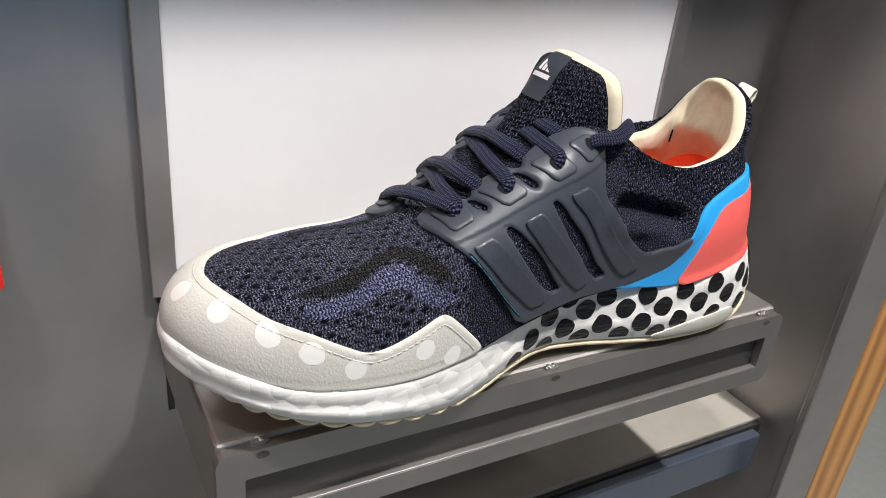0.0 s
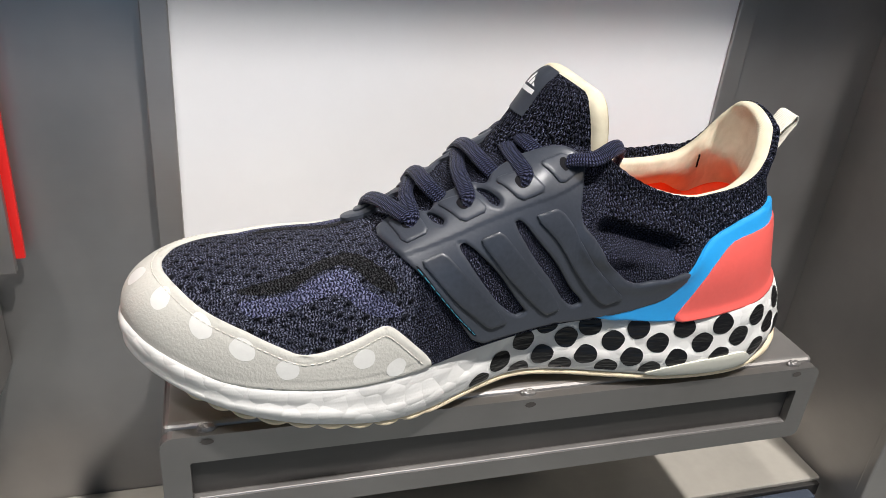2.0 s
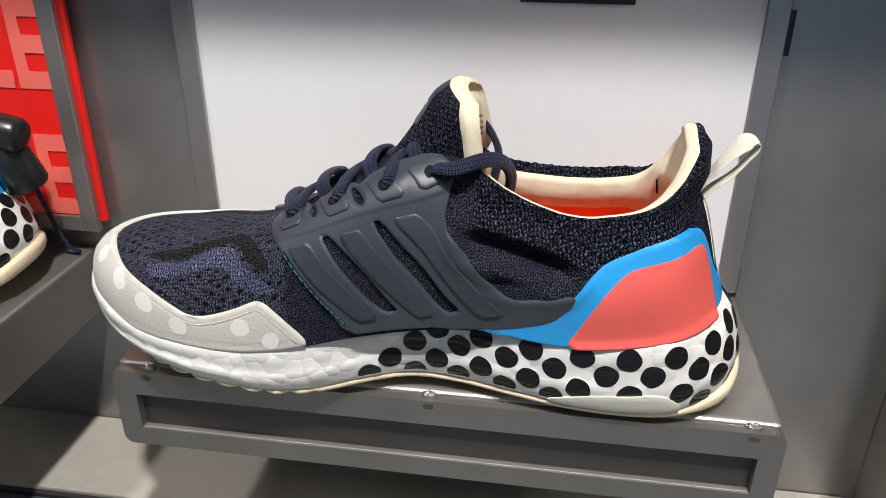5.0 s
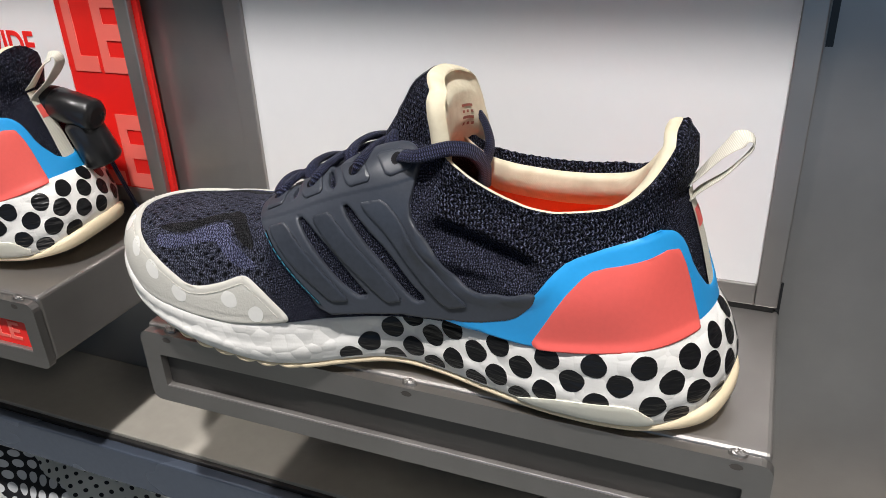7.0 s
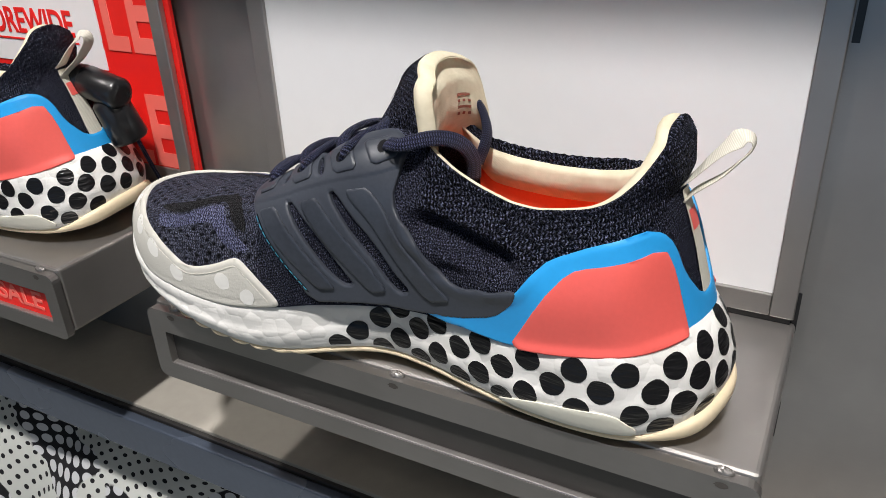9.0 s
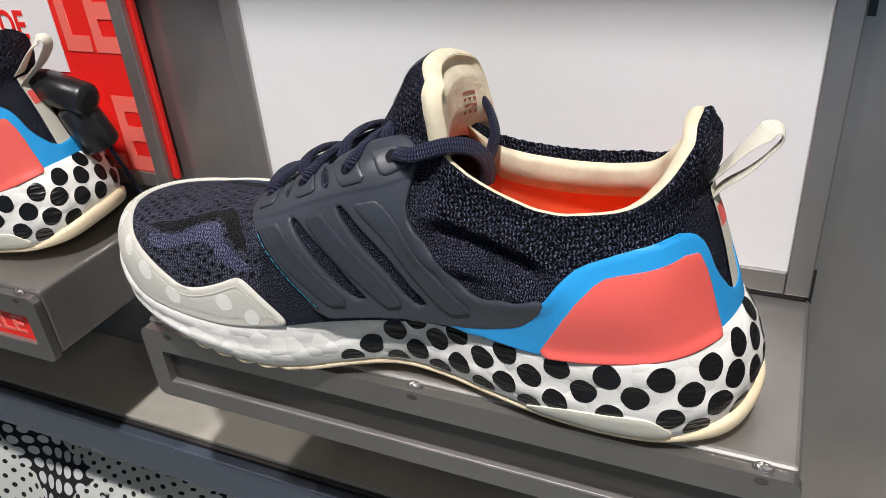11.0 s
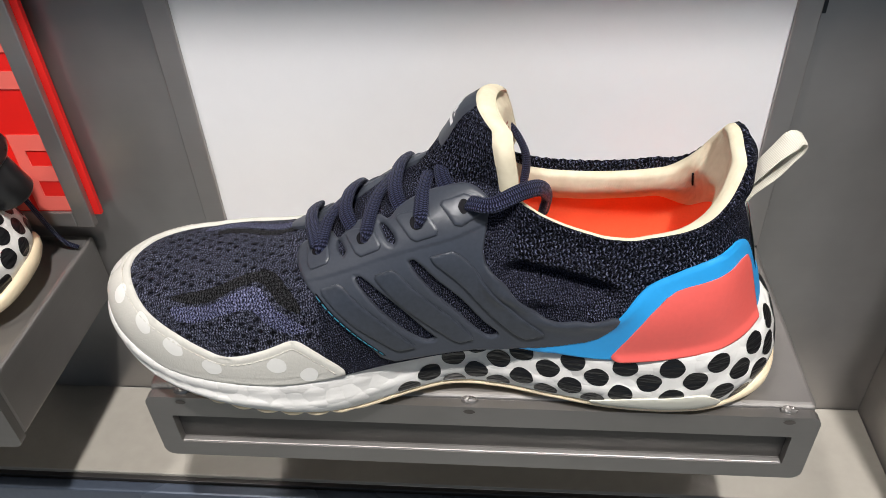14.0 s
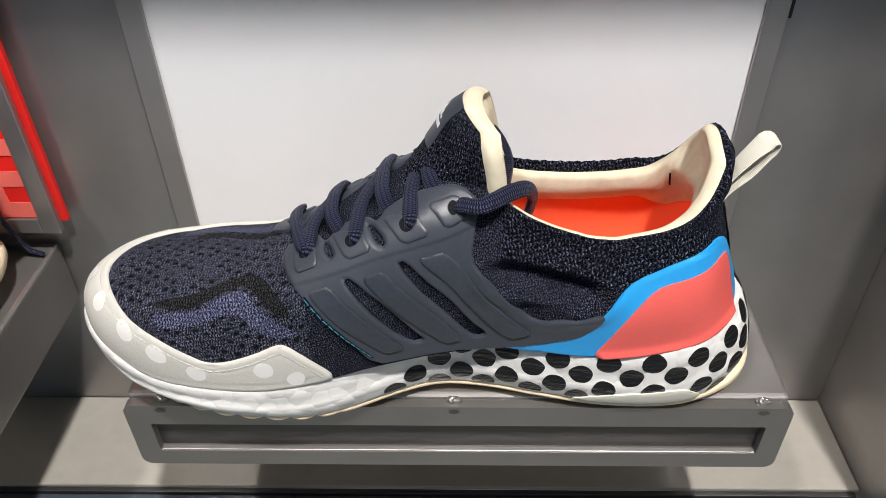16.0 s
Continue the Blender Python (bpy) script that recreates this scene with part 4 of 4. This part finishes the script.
def tongue_point(u, v):
    x = float(table(v, *zip((0, 0.3, 0.6, 0.85, 1), (173.5, 185.5, 194.5, 201, 207))))
    z = float(table(v, *zip((0, 0.3, 0.6, 0.85, 1), (94.5, 110.5, 123.5, 133, 137))))
    wide = float(table(v, *zip((0, 0.3, 0.6, 0.85, 0.95, 1), (26, 25.5, 24.5, 22.5, 20, 16.5))))
    edge_x = float(table(v, *zip((0, 0.3, 0.6, 0.85, 1), (204, 215, 214, 211.5, 210))))
    edge_z = float(table(v, *zip((0, 0.3, 0.6, 0.85, 1), (88, 103, 116, 127, 133))))
    if u < 0:
        edge_x, wide = edge_x + 3.5 * v, wide + 2.5 * v
    k = abs(u) ** 2.1
    return np.array([x + (edge_x - x) * k, 265.5 + u * wide, z + (edge_z - z) * k])


tongue_grid = np.array([[tongue_point(-1 + 2 * c / (TONGUE_COLUMNS - 1), r / (TONGUE_ROWS - 1)) for c in range(TONGUE_COLUMNS)] for r in range(TONGUE_ROWS)])
tongue = lay(tongue_grid, "tongue", KNIT_TONGUE, shoe, "navy knitted tongue with a dark badge", False, flat_uv(tongue_grid))
flatten = np.gradient(tongue_grid, axis=1), np.gradient(tongue_grid, axis=0)
tongue_normal = np.cross(*flatten)
tongue_normal /= np.linalg.norm(tongue_normal, axis=2)[:, :, None]
if tongue_normal[10, 13, 0] > 0:
    tongue_normal *= -1
back_way = -tongue_normal * 0.04 + np.array([0.96, 0, -0.06])
back_way /= np.linalg.norm(back_way, axis=2)[:, :, None]
inner_grid = tongue_grid + back_way * 7.5
hollow = 3.0 + 5.0 * np.clip((TONGUE_ROWS - 1 - np.arange(TONGUE_ROWS)) / TONGUE_ROWS, 0, 1)
for r in range(TONGUE_ROWS):
    across = np.linspace(0, 1, TONGUE_COLUMNS)[:, None]
    chord = inner_grid[r, 0] * (1 - across) + inner_grid[r, -1] * across
    chord[:, 2] = np.maximum(chord[:, 2], inner_grid[r, :, 2])
    chord[:, 0] -= hollow[r] * np.sin(across[:, 0] * math.pi) ** 0.8
    blend = min(1.0, (TONGUE_ROWS - 1 - r) / 7)
    inner_grid[r] += np.where((chord[:, 0] > inner_grid[r, :, 0])[:, None], (chord - inner_grid[r]) * blend, 0)
border = [(r, 0) for r in range(4, TONGUE_ROWS)] + [(TONGUE_ROWS - 1, c) for c in range(1, TONGUE_COLUMNS)] + [(r, TONGUE_COLUMNS - 1) for r in range(TONGUE_ROWS - 2, 3, -1)]
rows = []
for off, push in ((-0.5, -0.4), (0.6, 0.7), (2.2, 1.5), (4.4, 1.5), (6.4, 0.8), (7.6, -0.6)):
    loop = []
    for r, c in border:
        away = np.array([0.0, np.sign(c - 13) * min(1, abs(c - 13) / 9), max(0, (r - 18) / 8)])
        away /= np.linalg.norm(away) + 1e-9
        loop.append(tongue_grid[r, c] + back_way[r, c] * off + away * push)
    rows.append(loop)
rim = np.array(rows)
lay(rim, "lining", LINING, tongue, "cream padded tongue edge", False, flat_uv(rim))
lay(inner_grid[3:], "lining", LINING, tongue, "", False, flat_uv(inner_grid[3:]))

# badge on the tongue: a dark patch with plain white bars


def on_tongue(u, v, lift):
    """A place on the tongue, u and v from 0 to 1."""
    c, r = u * (TONGUE_COLUMNS - 1), v * (TONGUE_ROWS - 1)
    i, j = min(int(c), TONGUE_COLUMNS - 2), min(int(r), TONGUE_ROWS - 2)
    a, b = c - i, r - j
    mixed = []
    for g in (tongue_grid, tongue_normal):
        mixed.append((g[j, i] * (1 - a) + g[j, i + 1] * a) * (1 - b) + (g[j + 1, i] * (1 - a) + g[j + 1, i + 1] * a) * b)
    return mixed[0] + mixed[1] * lift


def tongue_patch(name, corners, material, parent, lift, steps=8, label=""):
    (u0, v0), (u1, v1), (u2, v2), (u3, v3) = corners
    pts = []
    for r in range(steps + 1):
        b = r / steps
        for c in range(steps + 1):
            a = c / steps
            pts.append(on_tongue((u0 * (1 - a) + u1 * a) * (1 - b) + (u3 * (1 - a) + u2 * a) * b, (v0 * (1 - a) + v1 * a) * (1 - b) + (v3 * (1 - a) + v2 * a) * b, lift))
    return mesh_object(name, metres(pts), grid_faces(steps + 1, steps + 1, False), material, parent, label)


badge = tongue_patch("badge", ((0.36, 0.50), (0.64, 0.50), (0.66, 1.0), (0.34, 1.0)), RUBBER, tongue, 0.5, 12, "smooth dark badge")
for k, high in enumerate((0.80, 0.845, 0.89)):
    u = 0.43 + k * 0.055
    tongue_patch("white_bar", ((u, 0.765), (u + 0.042, 0.765), (u + 0.042, high), (u, high - 0.03)), PRINT, badge, 0.75, 2)
tongue_patch("white_bar", ((0.40, 0.695), (0.62, 0.695), (0.62, 0.74), (0.40, 0.74)), PRINT, badge, 0.75, 4)

# laces
e = [SKIN.at([p[0]], [p[1]])[0] + SKIN.normal([p[0]], [p[1]])[0] * 3.0 for p in EYELETS]
m = [SKIN.at([p[0]], [p[1]])[0] + SKIN.normal([p[0]], [p[1]])[0] * 3.0 for p in EYELETS_IN]


def over(a, b, rise, at=0.5):
    p = a * (1 - at) + b * at
    return p + np.array([-rise * 0.45, 0, rise + 0.8])


def strand(points, ups=None):
    return band("lace", points, 6.6, 3.3, LACE, shoe, label="navy braided lace", ups=ups, up=(-0.45, -0.25, 0.85))


sink = np.array([0, 2.5, -3.5])
for k in range(3):
    if k == 0:
        strand([e[0] + sink, e[0] + (0, 0.5, 2), over(e[0], m[0], 4.5, 0.4), over(e[0], m[0], 4, 0.75), m[0] + (0, 1, 1), m[0] + (0, 2, -4)])
    gap = (e[k] * 0.35 + e[k + 1] * 0.65)
    strand([e[k] + sink, e[k] + (1.5, 1, 2.5), over(e[k], m[k + 1], 3.5, 0.35), over(e[k], m[k + 1], 2.0, 0.7), m[k + 1] + (0, 1.5, -1)])
    strand([gap + (4, 5, -1), over(gap, m[k + 1], 4.5, 0.3), over(gap, m[k + 1], 6, 0.6), over(m[k + 1], gap, 3, 0.12), m[k + 1] + (-1, 3, -2)])
strand([e[3] + sink + (2, 1, 1), e[3] + (3, 0, 1.5), np.array([214, 230, 111]), np.array([225, 236, 113]), np.array([232, 243, 110]), np.array([235, 249, 102]), np.array([234, 252, 92])],
       ups=[(0, -0.6, 0.8), (0.1, -0.6, 0.8), (0.1, -0.5, 0.85), (0.3, -0.5, 0.8), (0.6, -0.5, 0.5), (0.8, -0.6, 0.2), (0.8, -0.6, 0)])
strand([m[3] + (2, -2, -3), m[3] + (3, 1, 1), np.array([212, 289, 113]), np.array([220, 287, 112]), np.array([227, 280, 102]), np.array([226, 273, 90])],
       ups=[(0, 0.6, 0.8), (0.1, 0.6, 0.8), (0.3, 0.6, 0.7), (0.7, 0.4, 0.5), (0.8, 0, 0.4), (0.8, 0, 0.2)])

# heel pull loop and the webbing below it
loop = band("heel_loop", [(312, 264, 96), (317, 265, 100.5), (324, 267, 109), (330, 268.5, 115), (333, 269.3, 117), (335.8, 269.8, 116), (336, 269.8, 112.5), (333, 269.3, 108), (327, 267.5, 101.5), (319, 265.5, 95.5), (315.5, 264, 91)],
            8.6, 0.9, RIBBON, shoe, label="pale grey ribbed heel loop", flat=8,
            ups=[(-0.7, 0, 0.7), (-0.7, 0, 0.7), (-0.6, 0, 0.8), (-0.6, 0, 0.8), (-0.3, 0, 1), (0.7, 0, 0.7), (0.9, 0, -0.4), (0.6, 0, -0.8), (0.6, 0, -0.8), (0.6, 0, -0.8), (0.8, 0, -0.5)])
strip = np.array([[SKIN.at([u], [v])[0] + SKIN.normal([u], [v])[0] * 0.9 for u in (-4.8, -2.4, 0, 2.4, 4.8)] for v in np.linspace(9, 52, 16)])
webbing = lay(strip, "webbing", RIBBON, shoe, "grey heel webbing with a coral mark", False, flat_uv(strip)[:, ::-1])
mark = np.array([[SKIN.at([u], [v])[0] + SKIN.normal([u], [v])[0] * 1.25 for u in (-4, 0, 4)] for v in (35, 38, 41, 43)])
lay(mark, "coral_mark", CORAL, webbing, "", False)

# unreadable care print inside the tongue
for k in range(4):
    v0 = 14 - k * 1.6
    line = []
    for c in np.linspace(15.5, 20.5, 6):
        for off in (0, 0.7):
            i, j = int(v0 - off), int(c)
            a, b = v0 - off - i, c - j
            p = (inner_grid[i, j] * (1 - b) + inner_grid[i, min(j + 1, 26)] * b) * (1 - a) + (inner_grid[i + 1, j] * (1 - b) + inner_grid[i + 1, min(j + 1, 26)] * b) * a
            line.append(p + back_way[i, j] * 0.35)
    mesh_object("care_print", metres(line), [(2 * n, 2 * n + 1, 2 * n + 3, 2 * n + 2) for n in range(0, 5, 2 if k % 2 else 1)], CARE, tongue, "", False)


# ---- writing ----


def words(name, text, place, wide, high, material, parent, weight=0.0, thick=0.3):
    """Flat lettering in an upright plane that faces the camera's side; place is its lower left corner, in millimetres."""
    data = bpy.data.curves.new(name, "FONT")
    data.body, data.extrude, data.offset = text, 0.002, weight
    holder = bpy.data.objects.new(name, data)
    scene.collection.objects.link(holder)
    mesh = bpy.data.meshes.new_from_object(holder.evaluated_get(bpy.context.evaluated_depsgraph_get()))
    bpy.data.objects.remove(holder)
    bpy.data.curves.remove(data)
    co = np.array([v.co for v in mesh.vertices])
    low, size = co.min(axis=0), np.ptp(co, axis=0)
    for v, c in zip(mesh.vertices, co):
        v.co = mm(place[0] + (c[0] - low[0]) / size[0] * wide, place[1] - (c[2] - low[2]) / size[2] * thick, place[2] + (c[1] - low[1]) / size[1] * high)
    mesh.materials.clear()
    mesh.materials.append(material)
    ob = new(name, mesh)
    ob.parent = parent
    ob.matrix_parent_inverse = parent.matrix_world.inverted()
    return ob


for z in (27, 104, 181):
    for letter, x in (("S", -123), ("A", -100), ("L", -75), ("E", -51)):
        words("pale_letter", letter, (x, 338.0, z), 21, 50, PINK, poster, 0.03)
words("red_word", "% OFF", (-186, 337.5, 138), 52, 18, RED, poster, 0.022)
words("red_word", "STOREWIDE", (-212, 337.5, 110), 107, 18, RED, poster, 0.022)
part("red_rule", box(-212, -103, 337.2, 337.5, 105.5, 106.8), RED, poster)
strip_sheet = part("sale_strip", box(-335, -44.5, 230.8, 231.5, -36, -15.5), RED, left_box, "red strip with pale lettering")
words("pale_word", "SALE", (-97, 230.7, -32), 44, 12.5, PINK, left_box, 0.02)

# slots in the back panel, and a dark card on the board
for x, z in ((358.6, 5), (358.6, -60), (361, 146), (49.5, -58)):
    tagged(part("panel_slot", box(x - 1.6, x + 1.6, 349.2, 349.9, z - 11, z + 11), BLACK, None), "black slot punched in the steel back panel", "slot", "panel slots", "structure")
# black strip drawn where the panel below the frame lies in shadow
tagged(part("shadow_gap", box(46, 357, 345, 349.4, 0.3, 3.8), BLACK, None), "black strip that stands in for the shadow under the board frame", "strip", kind="structure")
tagged(part("dark_card", box(230, 286, 344.2, 345.2, 158, 196, 0.2), CARD, None), "dark textured card on the white board", "card")

# neighbouring shoe of the same kind
other = copy_thing(shoe, pose(-0.1857, 0.272, TOP + 0.0016, 0, -2.0, 10))
tagged(other, "navy knitted running shoe with a security tag", "shoe", "running shoes")

# security tag on its heel loop
tag = thing("security_tag", mm(-75, 320, 60), "black plastic security tag clamped on the heel loop", "security tag")


def rod(a, b, r0, r1, sides=20):
    """A round bar between two places in millimetres, with rounded ends."""
    a, b = Vector(a), Vector(b)
    way = (b - a).normalized()
    side = way.orthogonal().normalized()
    up = way.cross(side)
    bm = bmesh.new()
    rings = []
    for t, k in ((0, 0.55), (0.03, 0.85), (0.1, 1), (0.5, 1), (0.9, 1), (0.97, 0.85), (1, 0.55)):
        centre, r = a.lerp(b, t), (r0 + (r1 - r0) * t) * k
        rings.append([bm.verts.new(mm(*(centre + side * r * math.cos(2 * math.pi * i / sides) + up * r * math.sin(2 * math.pi * i / sides)))) for i in range(sides)])
    for p, q in zip(rings, rings[1:]):
        for i in range(sides):
            bm.faces.new((p[i], p[(i + 1) % sides], q[(i + 1) % sides], q[i]))
    bm.faces.new(rings[0])
    bm.faces.new(rings[-1])
    for f in bm.faces:
        f.smooth = len(f.verts) == 4
    return bm


part("clamp", rod((-78, 302, 97), (-60, 305, 93), 8, 10), BLACK, tag)
part("barrel", rod((-63, 305, 93), (-32, 306, 86), 10.5, 10), BLACK, tag)
part("body", rod((-47, 306, 84), (-40, 312, 54), 11, 12), BLACK, tag)
cord = band("cord", [(-40, 315, 56), (-43, 328, 24), (-41, 333, 8), (-35, 335, 2.0)], 3.0, 2.6, LACE, tag, flat=2.0, sides=8)


# printed cloth under the rail
def cloth_material():
    n = Nodes("printed_cloth", 0.8, 0, 0.2)
    flat = n.coords(True)
    zone = n.noise(flat, 0.011, 1)
    big = n.voronoi(n.coords(True, (1, 1.15, 1), (0, 0, 20)), 1 / 17.0, "F1", 0.0).outputs["Distance"]
    small = n.voronoi(n.coords(True, (1, 1, 1), (0, 0, 38)), 1 / 12.0, "F1", 0.0).outputs["Distance"]
    one = n.mix(n.span(big, 0.36, 0.40), (0.52, 0.53, 0.54), (0.012, 0.012, 0.014))
    two = n.mix(n.span(small, 0.20, 0.24), (0.012, 0.012, 0.014), (0.50, 0.51, 0.48))
    n.colour(n.mix(n.span(zone, 0.495, 0.505), one, two))
    n.bump(n.noise(flat, 1.5, 2), 0.3, 0.0004)
    return n.mat


def cloth(x0, x1, y0, z0, label):
    """Folded printed cloth that hangs in waves below the rail."""
    rows, columns = 40, 90
    pts, uvs = [], []
    for r in range(rows):
        for c in range(columns):
            u, v = c / (columns - 1), r / (rows - 1)
            x = x0 + (x1 - x0) * u
            wave = 9 * math.sin(u * 17 + v * 2) + 5 * math.sin(u * 41 + v * 5)
            pts.append((x, y0 - 70 * v + wave * (0.3 + v), z0 - 30 * v - 120 * v * v + 3 * math.sin(u * 23)))
            uvs.append((x, v * 190))
    ob = mesh_object("printed_cloth", metres(pts), grid_faces(rows, columns, False), cloth_material(), None, "", True, uvs)
    solid = ob.modifiers.new("thickness", "SOLIDIFY")
    solid.thickness = 0.002
    return tagged(ob, label, "garment")


cloth(-520, 110, 335, -236, "black and white dotted cloth below the steel rail")
